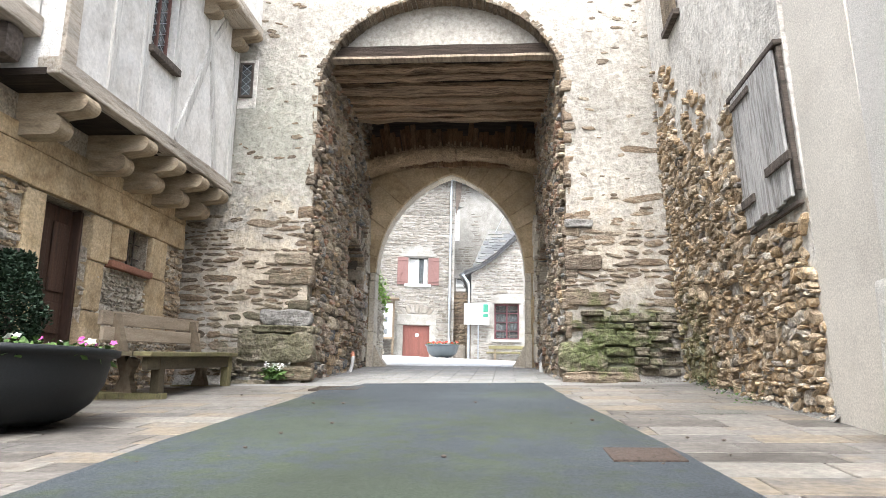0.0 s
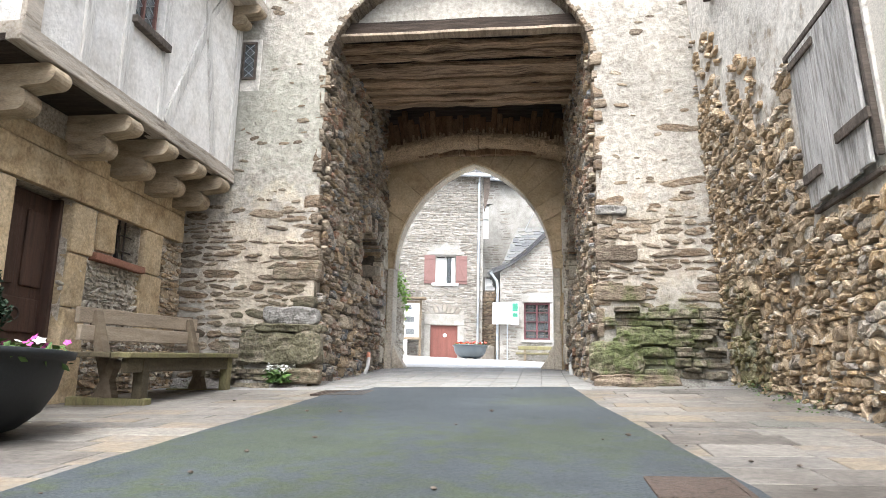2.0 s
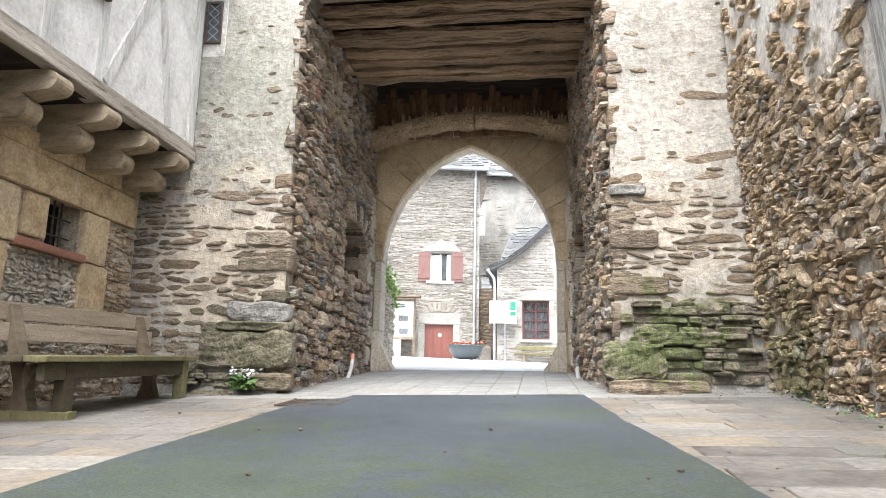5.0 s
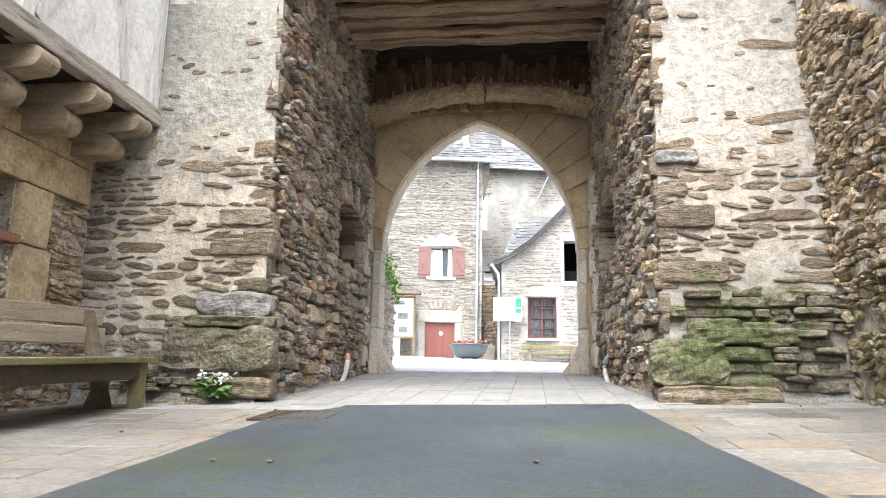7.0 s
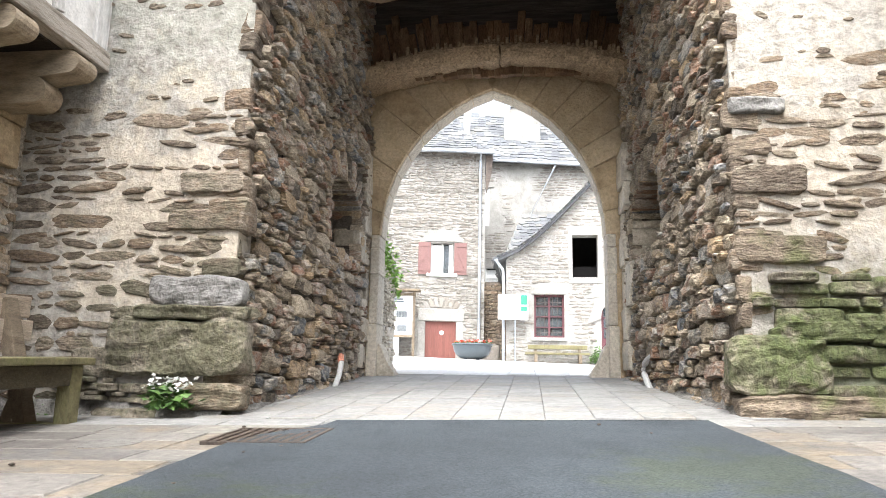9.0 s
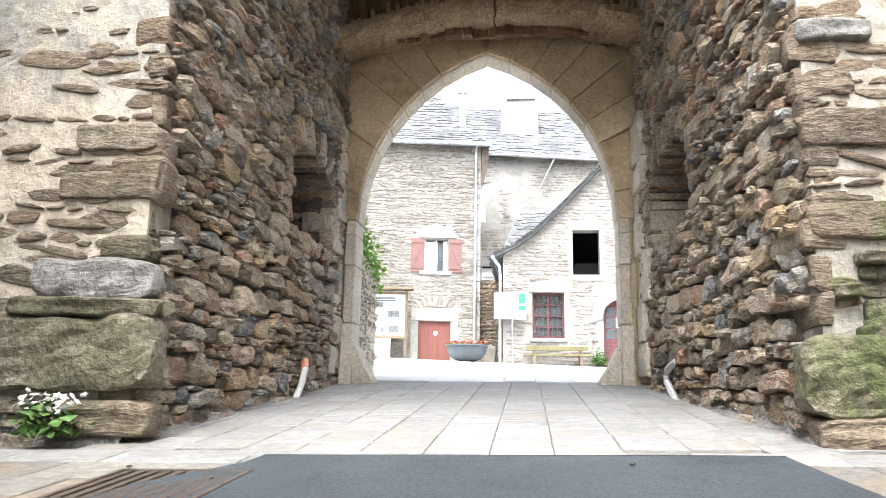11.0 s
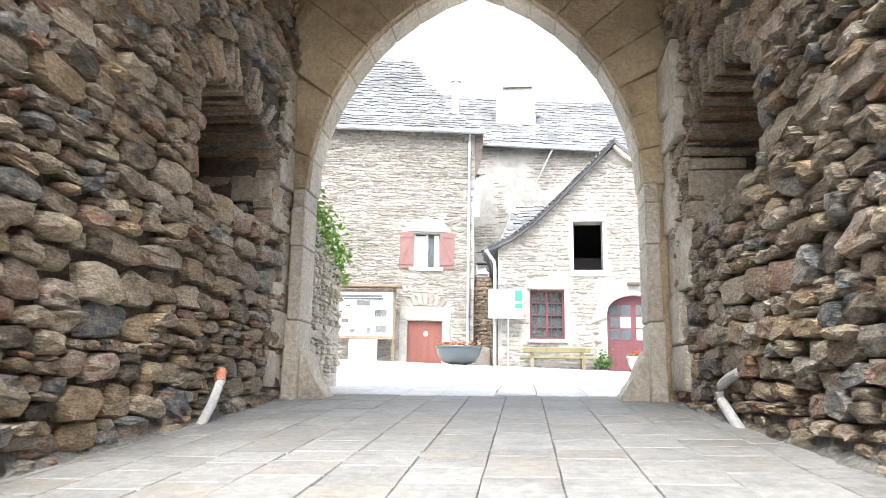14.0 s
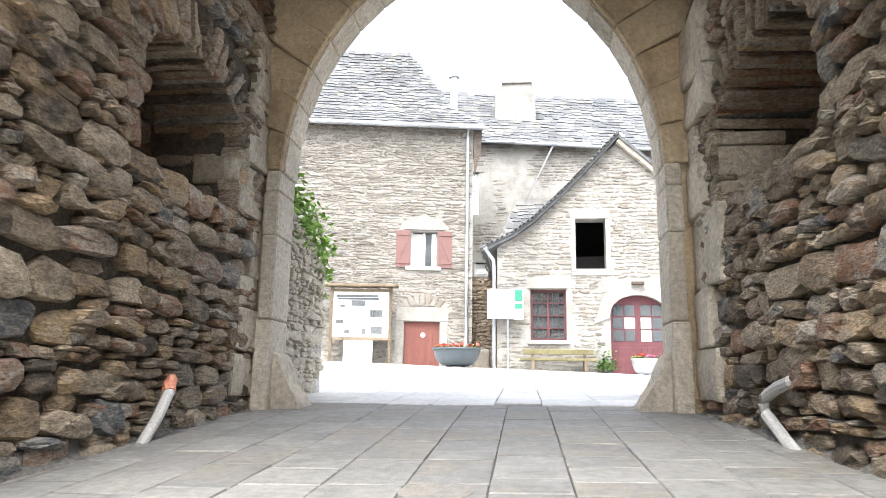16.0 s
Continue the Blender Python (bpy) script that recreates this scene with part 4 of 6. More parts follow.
def petals(points, size, rng, bm=None):
    """Open five-petalled blooms at the points."""
    bm = bm or bmesh.new()
    for p in points:
        p = Vector(p)
        m = Euler((rng.uniform(-0.9, 0.9), rng.uniform(-0.9, 0.9), rng.uniform(0, 6))).to_matrix()
        k = size * rng.uniform(0.7, 1.2)
        c = bm.verts.new(p)
        ring = [bm.verts.new(p + m @ Vector((math.cos(a) * k * (1 if i % 2 else 0.6), math.sin(a) * k * (1 if i % 2 else 0.6), k * 0.35))) for i, a in enumerate(np.linspace(0, 2 * math.pi, 10, endpoint=False))]
        for i in range(10):
            bm.faces.new((c, ring[i], ring[(i + 1) % 10]))
    return bm


house_a = empty("stone_house", "tall pale rubble house with a hipped stone-tile roof and red shutters", "house")


def tall_house():
    h, r = house_a, random.Random(21)
    wu0, wu1 = au(-5.5), au(-4.42)
    du0, du1 = au(-5.7), au(-4.26)
    wall = part("wall", holed(-8.0, 0.0, 1.6, 12.6, [(wu0, wu1, 6.55, 8.05), (du0, du1, 2.0, 4.25)], AF, 0.6), m_housemortar, h, "pale mortared rubble wall")
    part("side_wall", box(-0.55, 0.0, 1.6, 12.6, -8, -0.604, m=AF), m_housemortar, h)
    # black sheet for the indoor dark
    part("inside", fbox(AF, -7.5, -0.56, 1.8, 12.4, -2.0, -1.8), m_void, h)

    def keep(u, v, w, hh):
        if wu0 - 0.25 < u < wu1 + 0.25 and 6.3 < v < 8.75:
            return False
        if du0 - 0.45 < u < du1 + 0.4 and v < 4.75:
            return False
        return -7.98 < u - w / 2 and u + w / 2 < 0.02
    lay(rubble(-8.0, 0.0, 2.1, 12.5, r, keep, (0.07, 0.19), (1.3, 3.6), gap=0.02), AF, m_house, wall, r, (0.015, 0.05), FLAT, first=0, near=None)
    # relieving arch and dressed stones round window and door
    for i in range(11):
        t = math.pi * (0.18 + 0.64 * i / 10)
        c = AF @ Matrix.Translation((au(-4.98) - 1.25 * math.cos(t), 4.05 + 1.15 * math.sin(t), 0)) @ Matrix.Rotation(math.pi / 2 - t, 4, "Z")
        part("arch_stone", box(-0.09, 0.09, -0.22, 0.22, -0.03, 0.045, 0.02, m=c), m_house, wall)
    arch = [(wu0 - 0.3, 8.12), (wu1 + 0.3, 8.12), (wu1 + 0.22, 8.4), (wu1 - 0.2, 8.65), ((wu0 + wu1) / 2, 8.78), (wu0 + 0.2, 8.65), (wu0 - 0.22, 8.4)]
    part("window_lintel", prism(arch, AF @ Matrix.Translation((0, 0, 0.06)), 0.2), m_housemortar, wall, "pale rounded lintel stone")
    part("door_lintel", fbox(AF, du0 - 0.35, du1 + 0.35, 4.27, 4.85, -0.1, 0.05, 0.02), m_housemortar, wall)
    for a, b in ((du0 - 0.36, du0 - 0.03), (du1 + 0.03, du1 + 0.33)):
        part("door_jamb", fbox(AF, a, b, 1.9, 4.26, -0.1, 0.05, 0.02), m_housemortar, wall)
    # red door
    d = part("door", fbox(AF, du0, du1, 1.95, 4.25, -0.16, -0.1, 0.01), m_red, h, "faded red plank door")
    n = 7
    for i in range(n):
        a = du0 + 0.09 + (du1 - du0 - 0.18) * i / n
        part("plank", fbox(AF, a + 0.008, a + (du1 - du0 - 0.18) / n - 0.008, 2.1, 3.95, -0.1, -0.085, 0.004), m_red, d)
    part("door_plate", prism([(0.1 * math.cos(t), 0.1 * math.sin(t)) for t in np.linspace(0, 2 * math.pi, 16, endpoint=False)], AF @ Matrix.Translation(((du0 + du1) / 2 + 0.05, 3.72, -0.06)), 0.02), m_pale, d, "round pale door plate")
    # window with two open shutters
    w = part("window", fbox(AF, wu0, wu1, 6.55, 8.05, -0.4, -0.37), m_glass, h, "casement window with white frame")
    part("leaf", fbox(AF, wu0 + 0.04, wu0 + 0.56 * (wu1 - wu0), 6.6, 8.0, -0.366, -0.335, 0.004), m_pale, w, "closed pale curtained leaf")
    part("leaf", fbox(AF, wu1 - 0.2 * (wu1 - wu0), wu1 - 0.04, 6.6, 8.0, -0.366, -0.2, 0.004), m_pale, w, "leaf standing open")
    for a in (wu0, (wu0 + wu1) / 2 - 0.04, wu1 - 0.07):
        part("window_frame", fbox(AF, a, a + 0.07, 6.55, 8.05, -0.36, -0.28, 0.006), m_pale, w)
    part("curtain", fbox(AF, wu0 + 0.07, (wu0 + wu1) / 2 - 0.04, 6.6, 8.0, -0.46, -0.43), m_pale, w, "pale curtain behind the pane")
    part("window_sill", fbox(AF, wu0 - 0.2, wu1 + 0.16, 6.4, 6.54, -0.2, 0.14, 0.02), m_pale, h)
    for a, b, s in ((wu0 - 0.62, wu0 - 0.02, 1), (wu1 + 0.02, wu1 + 0.62, -1)):
        sh = part("shutter", fbox(AF, a, b, 6.5, 8.06, 0.055, 0.085, 0.004), m_redshut, h, "open red Z-braced shutter")
        for z in (6.65, 7.85):
            part("ledge", fbox(AF, a + 0.03, b - 0.03, z, z + 0.1, 0.088, 0.11, 0.004), m_redshut, sh)
        k = Vector((b - a - 0.1, 1.1))
        mm = AF @ Matrix.Translation((a + 0.05 if s > 0 else b - 0.05, 6.75, 0.086)) @ Matrix.Rotation(math.atan2(k.y, s * k.x), 4, "Z")
        part("brace", box(0, k.length, -0.045, 0.045, 0, 0.02, 0.004, m=mm), m_redshut, sh)
    # roof: steep hip, gutter, finials
    bm = bmesh.new()
    rings = [[AF @ Vector(p) for p in ((a, z, d), (b, z, d), (b, z, -5 - d), (a, z, -5 - d))] for a, b, z, d in ((-8.3, 0.4, 12.7, 0.4), (-7.4, -0.75, 13.6, -0.35), (-5.94, -2.96, 17.3, -2.45))]
    vs = [[bm.verts.new(p) for p in ring] for ring in rings]
    for a, b in zip(vs, vs[1:]):
        for i in range(4):
            bm.faces.new((a[i], a[(i + 1) % 4], b[(i + 1) % 4], b[i]))
    bm.faces.new(vs[2])
    bm.faces.new(vs[0][::-1])
    roof = part("roof", bm, m_slate, h, "steep hipped roof of grey stone tiles")
    for a, b, rows in ((rings[0], rings[1], 6), (rings[1], rings[2], 20)):
        u = a[1] - a[0]
        side = (b[0] - a[0]).dot(u.normalized())
        up = (b[0] - a[0]) - side * u.normalized()
        end = (b[1] - a[0]).dot(u.normalized())
        hh, ww = up.length, u.length
        slates(roof, axes(a[0], u, up), lambda t: (side * t / hh, ww + (end - ww) * t / hh), hh, rows, r, first=100 if rows == 6 else 200)
    for c in (rings[2][1], rings[2][0]):
        part("finial", tube([c - Vector((0, 0, 0.1)), c + Vector((0, 0, 0.75))], 0.035, 6), m_zinc, roof)
    part("gutter", tube([AF @ Vector((-8.3, 12.62, 0.46)), AF @ Vector((0.42, 12.58, 0.46))], 0.1, 8), m_zinc, h)
    part("downpipe", tube([AF @ Vector(p) for p in ((-0.25, 12.55, 0.44), (-0.25, 12.2, 0.12), (-0.25, 2.1, 0.12))], 0.065, 8), m_zinc, h)
    part("eaves_bracket", prism([(0.0, 12.5), (0.36, 12.5), (0.3, 11.6), (0.02, 10.4)], AF @ Matrix.Translation((0, 0, 0.2)), 0.12), m_dark, h)


tall_house()

# ---- courtyard: gabled house with the black loft opening ----
YB = 34.5
BF = axes((0, YB, 0), (1, 0, 0), (0, 0, 1))
house_b = empty("gabled_house", "pale rubble house with a stone-tile gable and maroon joinery", "house")


def gabled_house():
    h, r = house_b, random.Random(31)
    xl, xr, ax, az = -1.72, 6.7, 2.45, 10.1
    el = 6.35
    op, bw = (0.95, 1.96, 5.62, 7.35), (-0.6, 0.6, 3.2, 4.92)
    door = (2.04, 3.86, 1.8, 4.78)
    wall = part("wall", holed(xl, xr, 1.6, el, [(op[0], op[1], op[2], el), bw, door], BF, 0.55), m_housemortar, h, "pale mortared gable wall")
    kL, kR = (az - el) / (ax - xl), (az - el) / (xr - ax)
    bm = bmesh.new()
    prism([(xl, el), (op[0], el), (op[0], el + kL * (op[0] - xl))], BF, 0.55, bm)
    prism([(op[0], op[3]), (op[1], op[3]), (op[1], el + kL * (op[1] - xl)), (op[0], el + kL * (op[0] - xl))], BF, 0.55, bm)
    prism([(op[1], el), (xr, el), (ax, az), (op[1], el + kL * (op[1] - xl))], BF, 0.55, bm)
    part("gable", bm, m_housemortar, wall)
    # black sheets and floor paint the darkness behind the openings
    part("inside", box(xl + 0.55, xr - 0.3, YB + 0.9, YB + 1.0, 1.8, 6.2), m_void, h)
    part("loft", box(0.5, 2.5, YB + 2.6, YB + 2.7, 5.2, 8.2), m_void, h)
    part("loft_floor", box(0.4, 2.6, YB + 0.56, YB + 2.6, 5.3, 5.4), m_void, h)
    part("side_wall", box(xl, xl + 0.5, YB + 0.554, YB + 6, 1.6, el), m_housemortar, h)

    def keep(u, v, w, hh):
        if op[0] - 0.2 < u < op[1] + 0.2 and op[2] - 0.15 < v < op[3] + 0.35:
            return False
        if bw[0] - 0.2 < u < bw[1] + 0.2 and bw[2] - 0.2 < v < bw[3] + 0.4:
            return False
        if door[0] - 0.3 < u and v < 5.35:
            return False
        top = el + (kL * (u - xl) if u < ax else kR * (xr - u)) - 0.15
        return xl < u - w / 2 and v < top
    lay(rubble(xl, xr, 2.1, az, r, keep, (0.07, 0.2), (1.3, 3.4), gap=0.02, shrink=0.82), BF, m_house, wall, r, (0.01, 0.035), FLAT, first=0)
    # arched maroon door with glazed upper part
    c, a = (door[0] + door[1]) / 2, (door[1] - door[0]) / 2
    arc = [(c + a * math.cos(t), 4.1 + 0.62 * math.sin(t)) for t in np.linspace(0, math.pi, 13)]
    fill = [(door[0], 4.3), (door[0], 5.3), (door[1], 5.3), (door[1], 4.3)]
    ring = [(door[0] - 0.55, 3.75), (door[0] - 0.02, 3.95)] + [(p, max(q, 3.95)) for p, q in arc[::-1]] + [(door[1] + 0.02, 3.95), (door[1] + 0.5, 3.75), (door[1] + 0.2, 4.7), (c + 0.5, 5.25), (c - 0.5, 5.25), (door[0] - 0.2, 4.75)]
    part("door_arch", prism(ring, BF @ Matrix.Translation((0, 0, 0.07)), 0.3), m_housemortar, wall, "pale dressed stone door arch")
    d = part("door", prism([(door[0], 1.9), (door[1], 1.9)] + arc, BF @ Matrix.Translation((0, 0, -0.18)), 0.06), m_maroon, h, "arched maroon double door with glazed top")
    for s in (-1, 1):
        for i in range(2):
            for j in range(3):
                u = c + s * (0.1 + 0.38 * i)
                u0, u1 = sorted((u, u + s * 0.33))
                paper = (s == -1 and i == 0 and j == 1) or (s == 1 and i == 0 and j in (0, 1))
                part("pane", fbox(BF, u0, u1, 3.2 + 0.42 * j, 3.56 + 0.42 * j, -0.178, -0.165), m_pale if paper else m_glass, d)
        for i in range(4):
            u0, u1 = sorted((c + s * (0.08 + 0.2 * i), c + s * (0.26 + 0.2 * i)))
            part("panel", fbox(BF, u0, u1, 2.15, 3.0, -0.178, -0.16, 0.008), m_maroon, d)
    part("door_lamp", fbox(BF, c - 0.2, c + 0.2, 5.05, 5.15, 0.05, 0.25, 0.02), m_iron, h)
    # barred window
    w = part("window", fbox(BF, bw[0], bw[1], bw[2], bw[3], -0.3, -0.27), m_glass, h, "maroon casement window with iron bars")
    for u in (bw[0], -0.04, bw[1] - 0.08):
        part("window_frame", fbox(BF, u, u + 0.08, bw[2], bw[3], -0.26, -0.18, 0.006), m_maroon, w)
    for v in (bw[2], bw[3] - 0.08):
        part("window_frame", fbox(BF, bw[0] + 0.081, bw[1] - 0.081, v, v + 0.08, -0.258, -0.182, 0.006), m_maroon, w)
    for v in (3.6, 4.02, 4.45):
        part("glazing_bar", fbox(BF, bw[0] + 0.082, bw[1] - 0.082, v, v + 0.04, -0.256, -0.2, 0.004), m_maroon, w)
    for u in (-0.36, -0.18, 0.14, 0.34):
        part("bar", tube([BF @ Vector((u, bw[2] - 0.05, -0.08)), BF @ Vector((u, bw[3], -0.08))], 0.014, 6), m_iron, w)
    for v in (3.4, 4.6):
        part("bar", tube([BF @ Vector((bw[0] - 0.03, v, -0.08)), BF @ Vector((bw[1] + 0.03, v, -0.08))], 0.012, 6), m_iron, w)
    lint = [(bw[0] - 0.12, 4.95), (bw[1] + 0.12, 4.95), (bw[1] - 0.05, 5.18), (0.0, 5.32), (bw[0] + 0.05, 5.18)]
    part("window_lintel", prism(lint, BF @ Matrix.Translation((0, 0, 0.05)), 0.2), m_housemortar, wall)
    part("window_sill", fbox(BF, bw[0] - 0.1, bw[1] + 0.1, 3.06, 3.19, -0.2, 0.08, 0.02), m_housemortar, h)
    for a0, a1, b0, b1 in ((op[0] - 0.16, op[0], op[2] - 0.1, op[3]), (op[1], op[1] + 0.16, op[2] - 0.1, op[3]), (op[0] - 0.16, op[1] + 0.16, op[3] + 0.003, op[3] + 0.3), (op[0] - 0.16, op[1] + 0.16, op[2] - 0.24, op[2] - 0.103)):
        part("opening_surround", fbox(BF, a0, a1, b0, b1, -0.3, 0.035, 0.015), m_housemortar, wall)
    # roof slopes with a curved left eave
    bm = bmesh.new()
    prof = [(-2.2, 6.32), (-1.2, 6.8), (-0.5, 7.3), (0.4, 8.15), (1.4, 9.2), (2.45, 10.32), (7.2, 6.0)]
    lo = [[bm.verts.new((x, y, z - d)) for x, z in prof] for y in (YB - 0.28, YB + 7) for d in (0.0, 0.14)]
    for s, t in ((lo[0], lo[2]), (lo[3], lo[1]), (lo[1], lo[0]), (lo[2], lo[3])):
        for i in range(len(prof) - 1):
            bm.faces.new((s[i], s[i + 1], t[i + 1], t[i]))
    roof = part("roof", bm, m_slate, h, "mossy stone-tile gable roof")
    for i in range(5):
        p, q = Vector((prof[i][0], YB - 0.3, prof[i][1])), Vector((prof[i + 1][0], YB - 0.3, prof[i + 1][1]))
        n = max(2, int((q - p).length / 0.16))
        for k in range(n):
            t = (k + 0.5) / n
            m = axes(p.lerp(q, t), (q - p), (0, 1, 0))
            part("verge_tile", box(-0.13, 0.13, -0.05, 0.5, -0.01, 0.05 + 0.03 * r.random(), 0, m=m @ Matrix.Rotation(r.uniform(-0.05, 0.1), 4, "Y")), m_slate, roof)
    for i in range(5):
        p, q = Vector((prof[i][0], YB + 0.3, prof[i][1])), Vector((prof[i + 1][0], YB + 0.3, prof[i + 1][1]))
        f = axes(p + Vector((0, 6.5, 0.03)), (0, -1, 0), (q - p))
        L = (q - p).length
        slates(roof, f, lambda t: (0, 6.6), L, max(2, int(L / 0.2)), r, first=0)
    v = Vector((7.0 - ax, 0, 5.98 - 10.12))
    part("barge_board", box(0, v.length, -0.1, 0.1, -0.1, 0.1, 0.01, m=axes((ax, YB - 0.12, 10.12), v, (0, 1, 0))), m_oak, h)
    part("gutter", tube([(-2.12, YB - 0.3, 6.3), (-2.12, YB + 6.5, 6.3)], 0.08, 8), m_zinc, h)
    part("downpipe", tube([(-2.1, YB - 0.25, 6.25), (-1.85, YB - 0.16, 5.9), (-1.82, YB - 0.12, 5.6), (-1.82, YB - 0.12, 2.2)], 0.06, 8), m_zinc, h)


gabled_house()

# ---- courtyard: long house behind ----
house_c = empty("long_house", "long pale rendered house with a stone-tile roof and chimney", "house")


def long_house():
    h, r = house_c, random.Random(41)
    y, k = 46.0, -0.115
    CF = axes((0, y, 0), (1, 0, 0), (0, 0, 1))
    wall = part("wall", holed(-5.5, 12, 1.6, 14.2, [(-3.75, -3.1, 10.4, 12.7), (-3.3, -2.6, 6.4, 7.9)], CF, 0.5), m_housemortar, h, "pale patchy rendered wall")
    part("inside", box(-5, 11, y + 0.8, y + 0.9, 2, 14), m_void, h)
    lay([s for s in courses(-5.4, 12, 2.1, 14.0, (0.1, 0.2), (0.25, 0.6), r, lambda u, v, w, hh: noise.noise(Vector((u * 0.5, v * 0.5, 3))) > 0.0 and not (-4.1 < u < -2.3 and (10 < v < 13 or 6 < v < 8.2)), 0.05, 0.05)], CF, m_house, wall, r, (0.01, 0.03), FLAT, first=0)
    for a, b, c, d in ((-3.75, -3.1, 10.4, 12.7), (-3.3, -2.6, 6.4, 7.9)):
        w = part("window", fbox(CF, a, b, c, d, -0.2, -0.17), m_glass, h, "narrow window with pale frame")
        for u in (a, b - 0.07):
            part("window_frame", fbox(CF, u, u + 0.07, c, d, -0.16, -0.08), m_pale, w)
        part("window_frame", fbox(CF, a + 0.071, b - 0.071, (c + d) / 2 + 0.2, (c + d) / 2 + 0.28, -0.16, -0.08), m_pale, w)
        part("curtain", fbox(CF, a + 0.08, b - 0.08, c + 0.05, d - 0.05, -0.165, -0.15), m_pale, w, "pale curtain")
        part("window_surround", fbox(CF, a - 0.25, b + 0.25, d + 0.01, d + 0.3, -0.1, 0.05), m_housemortar, wall)
    bm = bmesh.new()
    q = [Vector(p) for p in ((-6, y - 0.4, 14.6), (12.5, y - 0.4, 13.2), (12.5, y + 4.2, 16.6), (-6, y + 4.2, 19.1), (-6, y + 8.5, 14.4), (12.5, y + 8.5, 13.0))]
    v = [bm.verts.new(p) for p in q]
    for f in ((0, 1, 2, 3), (3, 2, 5, 4), (0, 3, 4), (1, 5, 2), (0, 4, 5, 1)):
        bm.faces.new([v[i] for i in f])
    roof = part("roof", bm, m_slate, h, "long roof of grey stone tiles")
    f = axes(q[0], q[1] - q[0], q[3] - q[0])
    slates(roof, f, lambda t: (0, (q[1] - q[0]).length), (q[3] - q[0]).length, 17, r, first=300, size=(0.45, 0.3))
    ch = part("chimney", prism([(-2.35, 15.6), (-0.1, 15.6), (-0.15, 17.85), (-0.35, 18.2), (-1.85, 18.2), (-2.3, 17.8)], axes((0, y + 1.4, 0), (1, 0, 0), (0, 0, 1)), 1.2), m_housemortar, h, "broad pale rendered chimney with sloping shoulders")
    part("chimney_cap", rough_box(-1.95, -0.3, y + 1.3, y + 2.7, 18.202, 18.3, 0.03, 0.02, 3, 3), m_housemortar, ch)
    part("chimney_pot", tube([(-1.1, y + 2.0, 18.3), (-1.1, y + 2.0, 18.75)], 0.12, 8), m_housemortar, ch)
    part("flue", tube([(-4.62, y + 1.5, 15.5), (-4.62, y + 1.5, 18.7)], 0.2, 10), m_pale, h, "pale tall flue pipe")
    part("flue_cap", tube([(-4.62, y + 1.5, 18.7), (-4.62, y + 1.5, 18.82)], 0.3, 10), m_zinc, h)
    part("gutter", tube([(-5.9, y - 0.5, 14.45), (12.4, y - 0.5, 13.05)], 0.09, 8), m_zinc, h)
    part("downpipe", tube([(0.75, y - 0.45, 13.95), (-1.9, y - 0.2, 8.6), (-2.0, y - 0.2, 7.5)], 0.06, 8), m_zinc, h)
    # lean-to roof slope between the houses
    bm = bmesh.new()
    q = [Vector(p) for p in ((-2.2, 42.0, 7.6), (1.5, 42.0, 7.6), (1.5, y, 11.2), (-1.2, y, 11.2))]
    bm.faces.new([bm.verts.new(p) for p in q])
    lean = part("lean_to_roof", bm, m_slate, h)
    slates(lean, axes(q[0], q[1] - q[0], q[3] - q[0] - (q[3] - q[0]).project(q[1] - q[0])), lambda t: (0.2 * t, 3.7), 5.1, 15, r, first=0, size=(0.4, 0.3))

    # low dark rubble wall that closes the gap between the houses, shade in its colour
    gap = part("gap_wall", box(-3.2, -1.2, 40.4, 40.8, 1.8, 6.3), m_mortar, h, "rubble wall between the houses, recess shade in its dark colour")
    lay(rubble(-3.2, -1.2, 2.1, 6.2, r, lambda u, v, w, hh: True, (0.1, 0.24), (1.1, 2.4)), axes((0, 40.4, 0), (1, 0, 0), (0, 0, 1)), m_front, gap, r, (0.03, 0.08), first=0)


long_house()
# plain walls that close the courtyard
tagged(mesh_ob("wall_court_left", box(-14, -13.5, 17.5, 40, 1, 4.2), m_housemortar), "plain pale wall closing the courtyard", "wall", kind="structure")
tagged(mesh_ob("wall_court_right", box(10, 10.5, 17.5, 36, 1, 4.4), m_housemortar), "plain pale wall closing the courtyard", "wall", kind="structure")

# ---- ivy-topped wall just beyond the gate ----
GWM = axes((-3.34, 16.93, 0), (0.06, 1, 0), (0, 0, 1))
wall_ivy = tagged(mesh_ob("wall_garden", prism([(0, 0.8), (1.75, 0.8), (1.7, 2.9), (0.9, 3.3), (0, 3.6)], GWM, 0.6), m_cream), "rough grey garden wall beyond the gate", "wall", kind="structure")
rs = random.Random(51)
lay(rubble(0, 1.75, 1.2, 3.5, rs, lambda u, v, w, h: u + w / 2 < 1.75 and v < 3.55 - 0.36 * u, (0.05, 0.15), (1.0, 2.4)), GWM, m_dressed, wall_ivy, rs, (0.02, 0.06), first=200)
creeper = empty("creeper", "bright green creeper hanging over the garden wall", "plant")
part("stem", tube([(-3.5, 17.5, 3.2), (-3.45, 17.8, 3.6), (-3.25, 18.2, 3.5), (-3.2, 18.5, 3.1)], 0.02, 6), m_oak, creeper)
cl = []
for i in range(700):
    t = rs.random()
    c = Vector((-3.36, 17.3, 3.75)).lerp(Vector((-3.18, 18.6, 3.2)), t)
    cl.append(c + Vector((rs.gauss(-0.02, 0.07), rs.gauss(0, 0.12), rs.gauss(-0.05, 0.16) - 0.3 * t * rs.random())))
part("foliage", leaves(cl, 0.1, rs), m_ivy, creeper)


